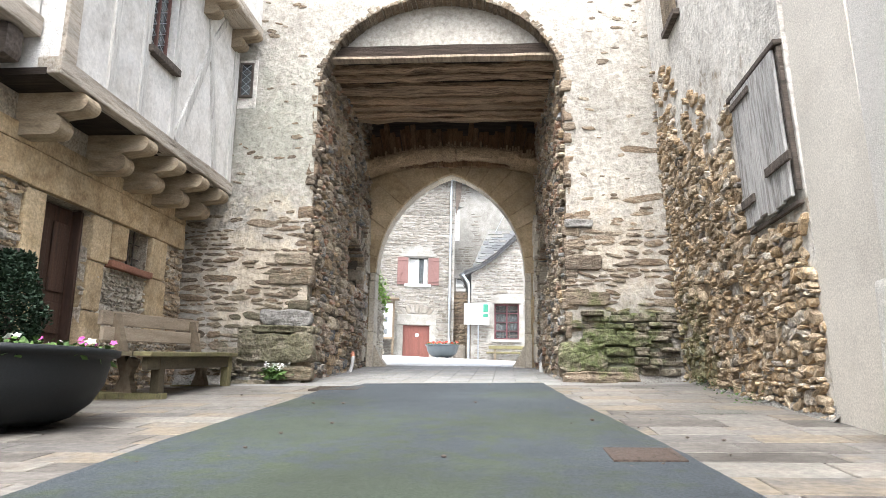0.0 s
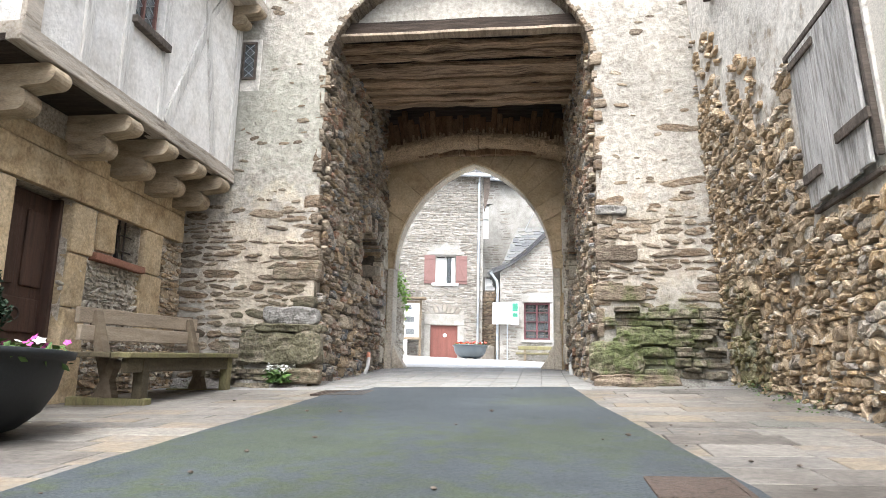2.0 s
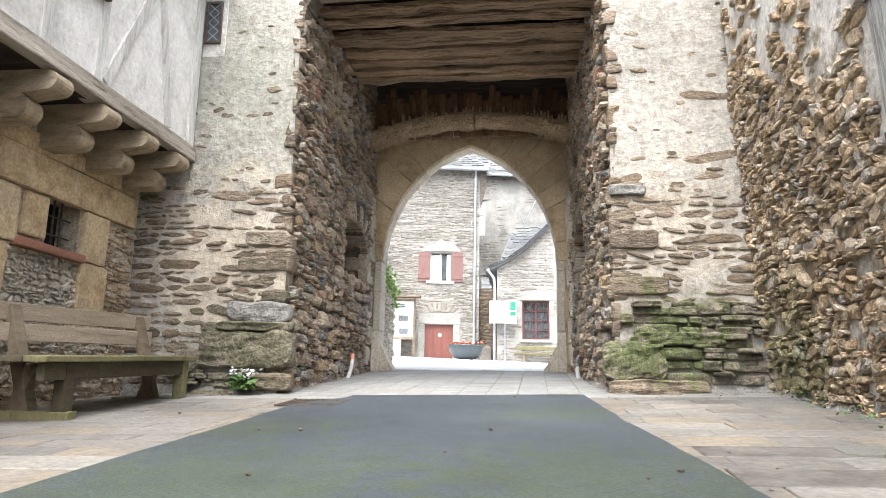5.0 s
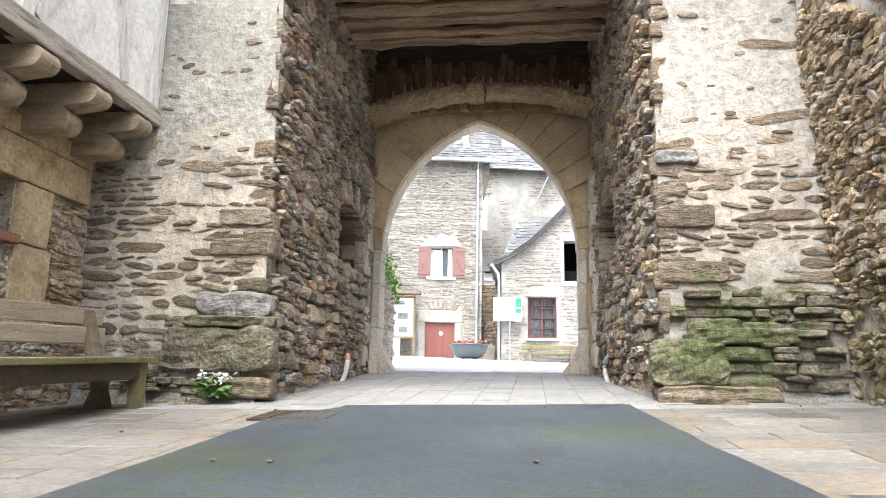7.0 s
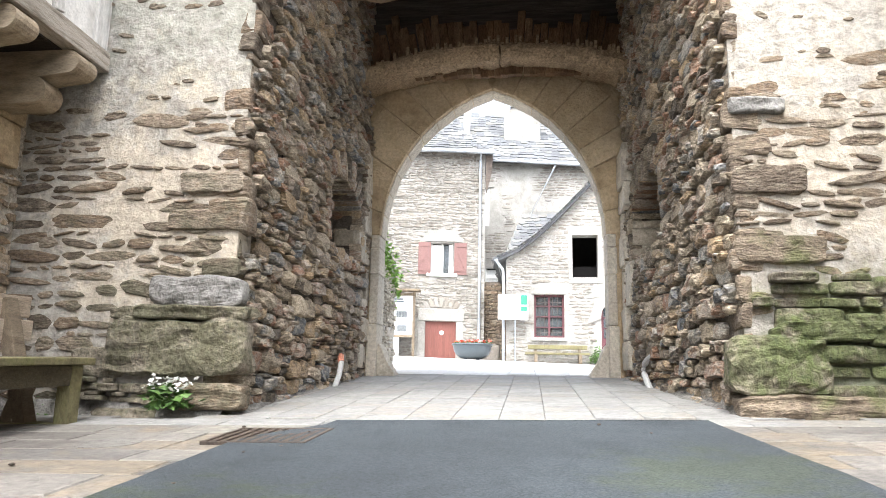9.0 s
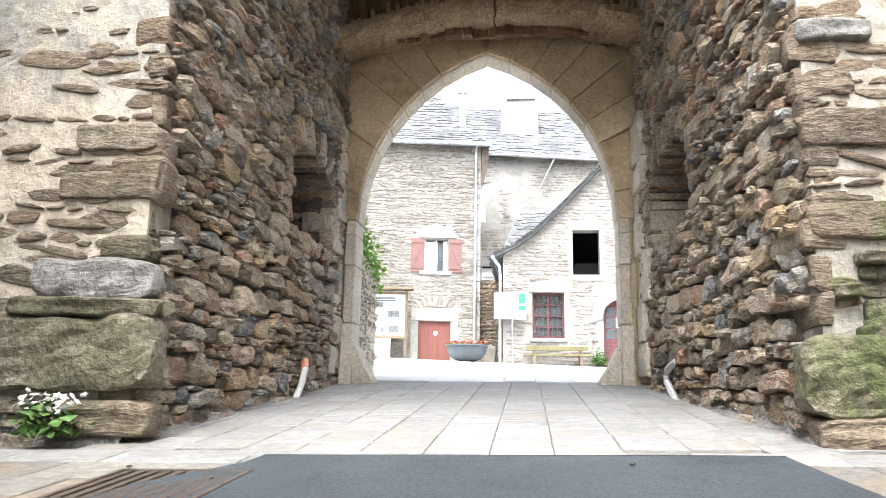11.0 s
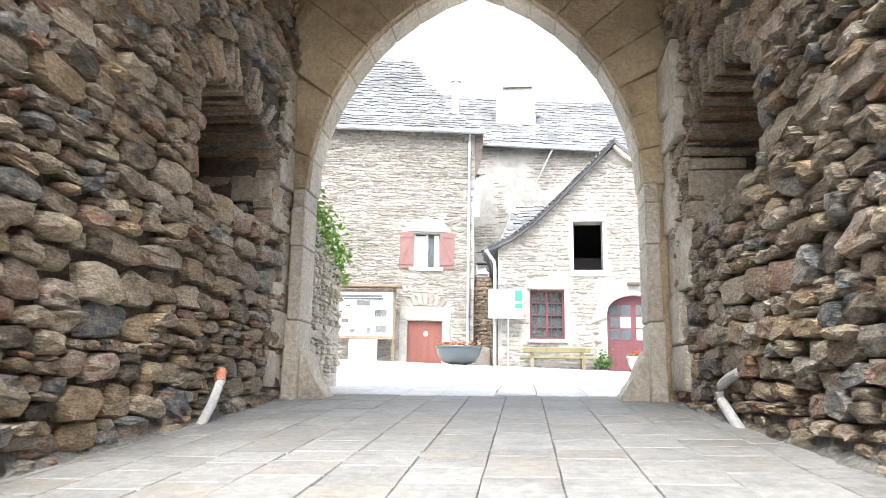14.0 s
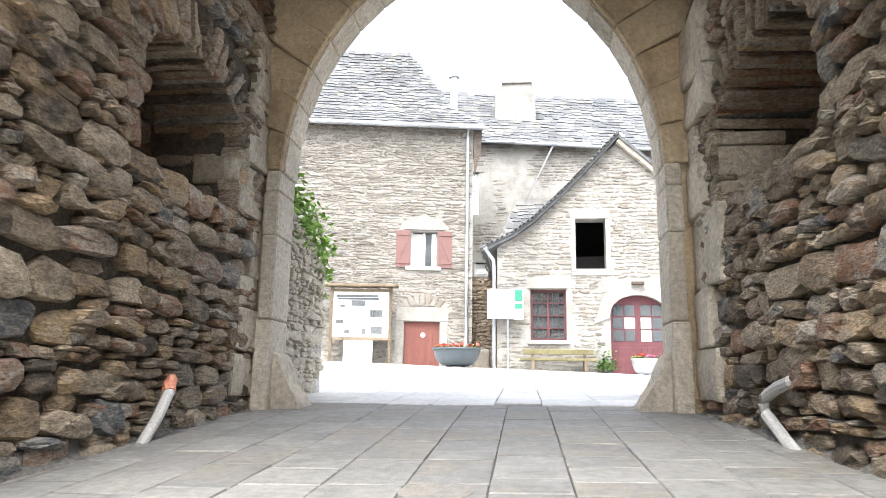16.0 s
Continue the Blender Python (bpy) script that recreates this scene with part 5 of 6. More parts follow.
# ---- planters ----
def planter(name, label, at, rx, ry, height, material, flowers, seed, nb=90):
    root = empty(name, label, "planter")
    r = random.Random(seed)
    bm = bmesh.new()
    prof = [(0.42, 0.06), (0.5, 0.06), (0.66, 0.14), (0.82, 0.32), (0.92, 0.56), (0.965, 0.86), (0.97, 0.9), (1.03, 0.91), (1.04, 0.99), (1.0, 1.0), (0.95, 0.99), (0.93, 0.86)]
    n = 40
    rings = [[bm.verts.new((rx * p * math.cos(2 * math.pi * i / n), ry * p * math.sin(2 * math.pi * i / n), height * q)) for i in range(n)] for p, q in prof]
    for a, b in zip(rings, rings[1:]):
        for i in range(n):
            bm.faces.new((a[i], a[(i + 1) % n], b[(i + 1) % n], b[i]))
    bm.faces.new(rings[0][::-1])
    part("bowl", bm, material, root, smooth=True)
    bm = bmesh.new()
    bm.faces.new([bm.verts.new((rx * 0.935 * math.cos(2 * math.pi * i / n), ry * 0.935 * math.sin(2 * math.pi * i / n), height * 0.87)) for i in range(n)])
    part("soil", bm, m_soil, root)
    for sx in (-0.3, 0.3):
        for sy in (-0.3, 0.3):
            part("foot", box(rx * sx - 0.07, rx * sx + 0.07, ry * sy - 0.07, ry * sy + 0.07, -0.02, height * 0.08, 0.015), material, root)

    def spread(k, z0, z1):
        out = []
        for _ in range(k):
            a, d = r.uniform(0, 6.283), math.sqrt(r.random()) * 0.97
            out.append((rx * d * math.cos(a), ry * d * math.sin(a), height * 0.9 + r.uniform(z0, z1)))
        return out
    tagged(part("foliage", leaves(spread(nb * 14, -0.02, 0.12), 0.08, r), m_leaf, root), kind="stuff")
    for nm, m, k, s in flowers:
        for p in spread(k, 0.08, 0.18):
            part("bloom", petals([p], s, r), m, root, nm)
    root.matrix_basis = Matrix.Translation(at)
    return root


planter("planter", "large dark bowl planter with pink and white petunias on the pavement", (-4.46, 5.95, gz(-4.46, 5.95) + 0.02), 0.98, 0.95, 0.7, m_planter, (("pink bloom", m_fpink, 22, 0.05), ("white bloom", m_fwhite, 22, 0.05)), 61)
planter("planter", "slate blue bowl planter with red geraniums in the courtyard", (-3.0, 33.6, gz(-3, 33.6) + 0.02), 0.78, 0.7, 0.6, m_planter2, (("red bloom", m_fred, 60, 0.07), ("white bloom", m_fwhite, 14, 0.05)), 62, 70)
planter("planter", "small pale planter with pink flowers beside the maroon door", (2.95, 33.5, gz(2.95, 33.5) + 0.02), 0.42, 0.4, 0.5, m_zinc, (("red bloom", m_fred, 26, 0.06), ("pink bloom", m_fpink, 16, 0.05)), 63, 40)

conifer = empty("potted_conifer", "small dark clipped conifer in a pot by the oak door", "shrub")
rs = random.Random(71)
part("pot", tube([(-5.15, 7.0, 0.46), (-5.15, 7.0, 0.85)], 0.26, 14), m_brick, conifer)
part("trunk", tube([(-5.15, 7.0, 0.85), (-5.15, 7.0, 2.2)], 0.04, 6), m_dark, conifer)
cl = []
for _ in range(10400):
    z, a = rs.random(), rs.uniform(0, 6.283)
    rad = 0.38 * (1 - 0.5 * max(0, z - 0.55) / 0.45) * (0.78 + 0.28 * noise.noise(Vector((math.cos(a) * 2, math.sin(a) * 2, z * 5)))) * rs.uniform(0.7, 1.05)
    cl.append((-5.15 + rad * math.cos(a), 7.0 + rad * math.sin(a), 0.85 + 1.3 * z))
part("foliage", leaves(cl, 0.05, rs, droop=-0.2), m_conifer, conifer)

# ---- bench by the timber house ----
bench = empty("bench", "heavy weathered plank bench with algae-green end frames", "bench")


def street_bench():
    """Built level along y from its near end, then set on the slope."""
    s = 0.045
    L0, L1 = 8.35, 11.18
    sl = Matrix(((1, 0, 0, 0), (0, 1, 0, 0), (0, s, 1, -s * 9.9), (0, 0, 0, 1)))

    def put(nm, b, material):
        b.transform(sl)
        part(nm, b, material, bench)
    put("back_plank", rough_box(-5.08, -5.02, L0 + 0.15, L1 + 0.15, 1.6, 1.78, 0.012, 0.006, 4, 1), m_bench_pale)
    put("back_plank", rough_box(-5.04, -4.98, L0 + 0.15, L1 + 0.15, 1.4, 1.575, 0.012, 0.006, 4, 2), m_bench_pale)
    for i, x in enumerate((-4.86, -4.62, -4.38)):
        put("seat_plank", rough_box(x - 0.115, x + 0.115, L0, L1, 1.215, 1.275, 0.012, 0.006, 4, 3 + i), m_bench_moss if i == 2 else m_bench_dark)
    put("front_rail", rough_box(-4.42, -4.34, L0 + 0.1, L1 - 0.06, 1.05, 1.213, 0.012, 0.006, 4, 7), m_bench_dark)
    for y in (8.75, 10.98):
        put("leg", rough_box(-4.45, -4.33, y, y + 0.14, 0.62, 1.213, 0.012, 0.006, 3, y), m_bench_moss if y > 9 else m_bench_dark)
        tilt = Matrix.Translation((-4.86, y + 0.07, 1.15)) @ Matrix.Rotation(radians(-17), 4, "Y")
        b = rough_box(-0.055, 0.055, -0.07, 0.07, -0.52, 0.62, 0.012, 0.005, 3, y + 1)
        b.transform(tilt)
        put("back_post", b, m_bench)
        tilt = Matrix.Translation((-4.8, y + 0.07, 0.95)) @ Matrix.Rotation(radians(20), 4, "Y")
        b = rough_box(-0.055, 0.055, -0.065, 0.065, -0.3, 0.25, 0.012, 0.005, 3, y + 2)
        b.transform(tilt)
        put("brace", b, m_bench)
        put("foot_beam", rough_box(-5.25, -4.28, y - 0.005, y + 0.145, 0.62, 0.76, 0.015, 0.006, 3, y + 3), m_bench_moss)


street_bench()

# ---- shutters on the street wall ----
shutter = empty("wall_shutter", "closed silvered board shutter in a grey frame on rubble", "shutter")


def wall_shutter():
    S = RWM
    u0, u1 = YF - 7.93, YF - 6.66
    n = 6
    for i in range(n):
        x0 = u0 + (u1 - u0) * i / n
        part("board", rough_box(x0 + 0.006, x0 + (u1 - u0) / n - 0.006, 2.62 + 0.02 * (i % 3), 4.12, 0.05, 0.085, 0.006, 0.004, 3, i, S), m_shutter, shutter)
    part("lintel", rough_box(u0 - 0.12, u1 + 0.1, 4.13, 4.19, 0.0, 0.09, 0.012, 0.012, 4, 4, S), m_dark, shutter)
    part("frame_post", rough_box(u1 + 0.012, u1 + 0.07, 2.7, 4.128, 0.0, 0.05, 0.012, 0.008, 4, 5, S), m_dark, shutter)
    part("sill", rough_box(u0 - 0.02, u1 + 0.05, 2.565, 2.61, 0.0, 0.05, 0.012, 0.008, 4, 6, S), m_dark, shutter)
    for v in (2.84, 2.98):
        part("hinge_strap", rough_box(u0 + (0.0 if v < 2.9 else 0.78), u0 + (0.4 if v < 2.9 else 1.4), v, v + 0.09, 0.088, 0.115, 0.006, 0.004, 2, 7, S), m_dark, shutter)
    part("hinge_strap", rough_box(u0 + 0.02, u0 + 0.62, 3.98, 4.05, 0.088, 0.11, 0.006, 0.004, 2, 8, S), m_dark, shutter)


wall_shutter()
high = empty("wall_shutter", "small brown board shutter high on the street wall", "shutter")
for i in range(3):
    part("board", rough_box(1.28 + i * 0.22, 1.49 + i * 0.22, 6.3, 7.4, 0.02, 0.07, 0.006, 0.004, 2, i, RWM), m_bench, high)
part("sill", rough_box(1.22, 2.0, 6.2, 6.29, 0.0, 0.1, 0.01, 0.006, 2, 9, RWM), m_dark, high)

# ---- courtyard signs and bench ----
board = empty("notice_board", "roofed wooden notice board with white information panel", "sign")


def notice_board():
    m = axes((-8.5, 38.0, 0), (1, AK * 0.6, 0), (0, 0, 1))
    for u in (0.0, 2.35):
        part("post", box(u, u + 0.12, 2.2, 5.5, -0.06, 0.06, 0.01, m=m), m_bench, board)
    for v in (3.4, 5.32):
        part("rail", box(0.121, 2.349, v, v + 0.12, -0.05, 0.05, 0.008, m=m), m_bench, board)
    p = part("panel", box(0.121, 2.349, 3.52, 5.32, -0.03, 0.03, m=m), m_panel, board, "white panel with a pale map and small pictures")
    r = random.Random(5)
    for u0, u1, v0, v1 in ((0.25, 1.9, 5.1, 5.2), (0.85, 1.4, 4.75, 4.98), (1.6, 2.1, 4.3, 4.6), (0.25, 0.55, 4.05, 4.2), (0.6, 0.8, 3.65, 3.8), (1.3, 1.45, 3.62, 3.85), (1.65, 2.1, 3.65, 3.95), (0.4, 0.6, 4.7, 4.8)):
        part("print", box(u0, u1, v0, v1, 0.032, 0.036, m=m), m_print, p)
    part("print", box(0.3, 1.95, 5.0, 5.08, 0.037, 0.04, m=m), m_planter2, p)
    part("print", box(1.0, 1.9, 4.15, 4.7, 0.032, 0.036, m=m), m_mapgreen, p)
    part("roof", rough_box(-0.25, 2.7, 5.52, 5.62, -0.3, 0.3, 0.02, 0.008, 3, 2, m), m_bench, board)
    part("white_sheet", box(0.6, 1.75, 2.3, 3.38, 0.05, 0.07, 0.004, m=m), m_pale, board, "plain white sheet below the panel")


notice_board()
sign = empty("street_sign", "white street sign with a green notice on a thin post", "sign")
part("post", tube([(-1.35, YB - 0.35, 2.15), (-1.35, YB - 0.35, 4.85)], 0.03, 8), m_zinc, sign)
part("panel", box(-2.03, -1.16, YB - 0.42, YB - 0.385, 3.87, 4.86, 0.006), m_pale, sign)
part("notice", box(-1.15, -0.84, YB - 0.42, YB - 0.39, 3.85, 4.88, 0.006), m_pale, sign)
part("green_field", box(-1.12, -0.87, YB - 0.428, YB - 0.422, 4.45, 4.84), m_green, sign)
part("green_field", box(-1.12, -0.87, YB - 0.428, YB - 0.422, 4.2, 4.38), m_green, sign)
cbench = empty("bench", "mossy plank bench against the gabled house", "bench")
for i, (y, z) in enumerate(((YB - 0.75, 2.5), (YB - 0.52, 2.5))):
    part("seat_plank", rough_box(-0.95, 1.52, y, y + 0.2, z, z + 0.07, 0.01, 0.006, 3, i), m_bench_moss, cbench)
part("back_plank", rough_box(-0.85, 1.45, YB - 0.3, YB - 0.24, 2.72, 2.88, 0.01, 0.006, 3, 3), m_bench_moss, cbench)
for x in (-0.6, 1.1):
    part("leg", rough_box(x, x + 0.12, YB - 0.74, YB - 0.34, 2.1, 2.499, 0.01, 0.006, 2, x), m_bench, cbench)
    part("back_post", rough_box(x, x + 0.1, YB - 0.238, YB - 0.16, 2.1, 2.86, 0.01, 0.006, 2, x), m_bench, cbench)
weeds = empty("weeds", "green weeds at the foot of the maroon door jamb", "plant")
part("foliage", leaves([(1.85 + rs.gauss(0, 0.16), YB - 0.25 + rs.gauss(0, 0.08), 2.2 + abs(rs.gauss(0, 0.28))) for _ in range(260)], 0.13, rs, droop=0), m_leaf, weeds)
log = tagged(mesh_ob("stone_trough", rough_box(-2.7, -2.05, 36.2, 37.0, 2.15, 3.0, 0.1, 0.05, 3, 6), m_house), "round grey stone block between the houses", "stone")

# ---- small things in the passage and street ----
pipe_l = empty("conduit", "grey plastic conduit with orange tape leaning out of the wall", "pipe")
part("pipe", tube([(-3.2, 14.62, gz(-3.3, 14.6)), (-3.19, 14.78, 1.28), (-3.22, 14.98, 1.46)], 0.036, 10), m_pipe, pipe_l)
part("tape", tube([(-3.22, 14.97, 1.45), (-3.24, 15.0, 1.5), (-3.25, 15.04, 1.54)], 0.045, 8), m_orange, pipe_l)
pipe_r = empty("conduit", "bent grey plastic conduit coming out of the wall foot", "pipe")
part("pipe", tube([(0.8, 14.7, 1.57), (0.74, 14.76, 1.57), (0.72, 14.95, 1.535), (0.71, 15.1, 1.49), (0.705, 15.15, 1.43), (0.705, 15.12, 1.37), (0.7, 14.95, 1.3), (0.7, 14.74, 1.21), (0.7, 14.62, 1.16)], 0.038, 10), m_pipe, pipe_r)
tuft = empty("flower_tuft", "small white-flowered plant in the wall foot", "plant")
tp = Vector((-3.72, YF - 0.24, gz(-3.7, YF) + 0.12))
part("foliage", leaves([tp + Vector((rs.gauss(0, 0.08), rs.gauss(-0.02, 0.03), abs(rs.gauss(0.0, 0.07)))) for _ in range(170)], 0.1, rs, droop=0.5), m_leaf, tuft)
part("bloom", petals([tp + Vector((rs.gauss(-0.02, 0.11), rs.gauss(-0.04, 0.03), 0.16 + rs.gauss(0, 0.03))) for _ in range(40)], 0.028, rs), m_fwhite, tuft)
for k in range(5):
    wp = Vector(((2.78, 2.72, 2.7, 2.66, -5.0)[k], (10.6, 9.9, 9.0, 8.2, 11.4)[k], 0))
    wp.z = gz(wp.x, wp.y)
    t = empty("wall_weed", "small green weed at the wall foot", "plant", "weeds at the wall foot")
    part("foliage", leaves([wp + Vector((rs.gauss(-0.04, 0.06), rs.gauss(0, 0.12), abs(rs.gauss(0.03, 0.06)))) for _ in range(40)], 0.04, rs), m_leaf, t)


def tilted(x, y, z=0.0):
    """A frame lying on the sloping ground."""
    e = 0.2
    u, v = Vector((2 * e, 0, gz(x + e, y) - gz(x - e, y))), Vector((0, 2 * e, gz(x, y + e) - gz(x, y - e)))
    return axes((x, y, gz(x, y) + z), u, v)


def cover(name, label, x, y, w, d, slots, z=0.032, material=None):
    root = empty(name, label, "drain cover")
    m = tilted(x, y, z)
    for a, b, c, e in ((-w, w, -d, -d + 0.03), (-w, w, d - 0.03, d), (-w, -w + 0.03, -d + 0.031, d - 0.031), (w - 0.03, w, -d + 0.031, d - 0.031)):
        part("frame", box(a, b, c, e, -0.03, 0.008, 0.003, m=m), material or m_iron, root)
    if not slots:
        part("plate", rough_box(-w + 0.031, w - 0.031, -d + 0.031, d - 0.031, -0.03, 0.006, 0.004, 0.003, 6, 4, m), material, root)
        return
    part("plate", box(-w + 0.031, w - 0.031, -d + 0.031, d - 0.031, -0.03, -0.024, m=m), m_void, root)
    for i in range(slots):
        x0 = -w + 0.04 + (2 * w - 0.08) * i / slots
        part("slat", box(x0, x0 + (2 * w - 0.08) / slots * 0.6, -d + 0.035, d - 0.035, -0.012, 0.004, m=m), m_iron, root)


cover("drain_grate", "rusty iron drain grate at the asphalt edge", -2.44, 10.35, 0.34, 0.33, 9, 0.028)
cover("manhole_cover", "gritty red-brown manhole cover flush with the asphalt", 0.86, 4.75, 0.22, 0.24, 0, 0.033, m_plate)
cover("manhole_cover", "plain grey rectangular cover in the paving", 2.08, 7.33, 0.24, 0.16, 0, 0.014, m_plate_grey)
disc = empty("manhole_cover", "round cement manhole cover in the passage paving", "manhole cover")
dm = tilted(-1.2, 13.4, 0.02)
part("lid", prism([(0.16 * math.cos(t), 0.19 * math.sin(t)) for t in np.linspace(0, 2 * math.pi, 32, endpoint=False)], dm, 0.04), m_slab, disc)
disc2 = empty("manhole_cover", "round stone-grey manhole cover by the bench", "manhole cover")
part("lid", prism([(0.2 * math.cos(t), 0.2 * math.sin(t)) for t in np.linspace(0, 2 * math.pi, 32, endpoint=False)], tilted(-3.4, 10.05, 0.02), 0.04), m_joint, disc2)
litter = random.Random(81)
for i in range(34):
    x, y = (litter.uniform(-3.6, 2.4), litter.uniform(3.6, 11.2))
    inroad = asph_left(y) < x < asph_right(y)
    s = litter.uniform(0.007, 0.018)
    bm = bmesh.new()
    bmesh.ops.create_icosphere(bm, subdivisions=1, radius=s)
    for v in bm.verts:
        v.co = Vector((v.co.x * 1.4, v.co.y, v.co.z * 0.6)) + noise.noise_vector(v.co * 60) * s * 0.4
    ob = mesh_ob("pebble", bm, m_dark)
    ob.matrix_basis = Matrix.Translation((x, y, gz(x, y) + (0.034 if inroad else 0.022) + s * 0.4)) @ Matrix.Rotation(litter.uniform(0, 6), 4, "Z")
    tagged(ob, "dark little clod of dirt on the ground", "dirt clod", "clods on the street")

# ---- mortar fillets at the wall feet ----
def fillet(name, line, out, seed):
    bm = bmesh.new()
    rows = []
    for i, (x, y) in enumerate(line):
        g = gz(x, y)
        k = 0.065 + 0.05 * noise.noise(Vector((y * 1.7, seed, 0))) + 0.03 * noise.noise(Vector((y * 7, seed, 3)))
        rows.append([bm.verts.new((x + out[0] * d, y + out[1] * d, g + z)) for d, z in ((-0.1, 0.2), (0.02, 0.12 + k * 0.4), (k * 0.7, 0.06), (k * 1.6, 0.02), (k * 1.7, -0.03))])
    for a, b in zip(rows, rows[1:]):
        for i in range(4):
            bm.faces.new((a[i], a[i + 1], b[i + 1], b[i]))
    tagged(mesh_ob(name, bm, m_foot, smooth=True), "rough mortar fillet along the wall foot", "trim", kind="structure")


fillet("trim_foot_left", [(XL, y) for y in np.arange(YF, 16.51, 0.12)], (1, 0), 1)
fillet("trim_foot_right", [(XR - 0.052 * (y - YF), y) for y in np.arange(YF, 16.51, 0.12)], (-1, 0), 2)
fillet("trim_foot_front_left", [(x, YF) for x in np.arange(-5.5, XL, 0.12)], (0, -1), 3)
fillet("trim_foot_front_right", [(x, YF) for x in np.arange(XR, 2.8, 0.12)], (0, -1), 4)
fillet("trim_foot_street", [(2.86, y) for y in np.arange(6.5, YF, 0.12)], (-1, 0), 5)

# ---- stones of the tower and walls ----
rs = random.Random(91)


def left_keep(u, v, w, h):
    if 14.3 < u < 16.08 and 2.9 < v < 4.35 or u - w / 2 < YF + 0.01:
        return False
    if abs(u - 12.1) < 0.14 and abs(v - 4.75) < 0.1 or abs(u - 13.4) < 0.12 and abs(v - 4.9) < 0.1 or abs(u - 12.0) < 0.14 and abs(v - 3.75) < 0.09:
        return False
    return v > gz(XL, u) - 0.1 and u < 16.5


def near_walk(c):
    return lambda u, v: (v - 2.0) ** 2 + 0.3 * (u - c) ** 2


low = rubble(YF + 0.02, 16.5, 0.8, 3.6, rs, left_keep, (0.09, 0.24), (1.1, 2.5), (0.4, 0.62), (0.6, 1.3), 0.01, 0.08, 0.08)
high_up = rubble(YF + 0.02, 16.5, 3.6, 7.6, rs, left_keep, (0.07, 0.2), (1.0, 2.6), (0.35, 0.55), (0.5, 1.1), 0.014, 0.12, 0.08)
lay(low + high_up, LEFTP, m_rubble, wall_left, rs, (0.05, 0.12), near=near_walk(14.0))


def right_keep(u, v, w, h):
    if 2.42 < -u < 4.4 and 2.85 < v < 4.3 or u + w / 2 > -0.01:
        return False
    return v > gz(XR, YF - u) - 0.1 and -u < 4.84


low = rubble(-4.84, -0.02, 0.85, 3.4, rs, right_keep, (0.08, 0.22), (1.0, 2.3), (0.4, 0.62), (0.6, 1.3), 0.01, 0.1, 0.08)
high_up = rubble(-4.84, -0.02, 3.4, 7.6, rs, right_keep, (0.08, 0.22), (1.0, 2.4), (0.35, 0.55), (0.5, 1.1), 0.014, 0.2, 0.08)
lay(low + high_up, RIGHTP, m_rubble, wall_right, rs, (0.05, 0.12), near=near_walk(-2.5))


def ring_stones(m, n0, n1, side, top, sill, parent, sign):
    """Thin upright stones round a recess's arch, larger ones on its sill and sides."""
    mid, a = (n0 + n1) / 2, (n1 - n0) / 2
    out = []
    for i in range(17):
        t = math.pi * (i + 0.5) / 17
        out.append((sign * (mid - (a + 0.14) * math.cos(t)), side + (top - side + 0.14) * math.sin(t), 0.1, 0.34, sign * (t - math.pi / 2) * -1))
    u = n0 - 0.1
    while u < n1:
        w = rs.uniform(0.25, 0.45)
        out.append((sign * (u + w / 2), sill - 0.08, w, 0.17, rs.uniform(-0.05, 0.05)))
        u += w
    for e in (n0 - 0.08, n1 + 0.08):
        v = sill
        while v < side:
            h = rs.uniform(0.15, 0.3)
            out.append((sign * e, v + h / 2, 0.22, h, 0))
            v += h
    lay(out, m, m_rubble, parent, rs, (0.05, 0.09), PROTO)


ring_stones(LEFTP, 14.38, 16.0, 3.72, 4.05, 2.98, wall_left, 1)
ring_stones(RIGHTP, 2.5, 4.3, 3.62, 4.0, 2.95, wall_right, -1)
for m, u0, u1, w, sg in ((LEFTP, 14.4, 15.8, wall_left, 1), (RIGHTP, 2.5, 4.3, wall_right, -1)):
    back = m @ Matrix.Translation((0, 0, -0.745))
    st = courses(u0, u1, 2.98, 4.1, (0.12, 0.22), (0.2, 0.5), rs, lambda u, v, w, h: True, 0.03)
    lay([(sg * a, b, c, d, e) for a, b, c, d, e in st], back, m_rubble, w, rs, (0.02, 0.05))


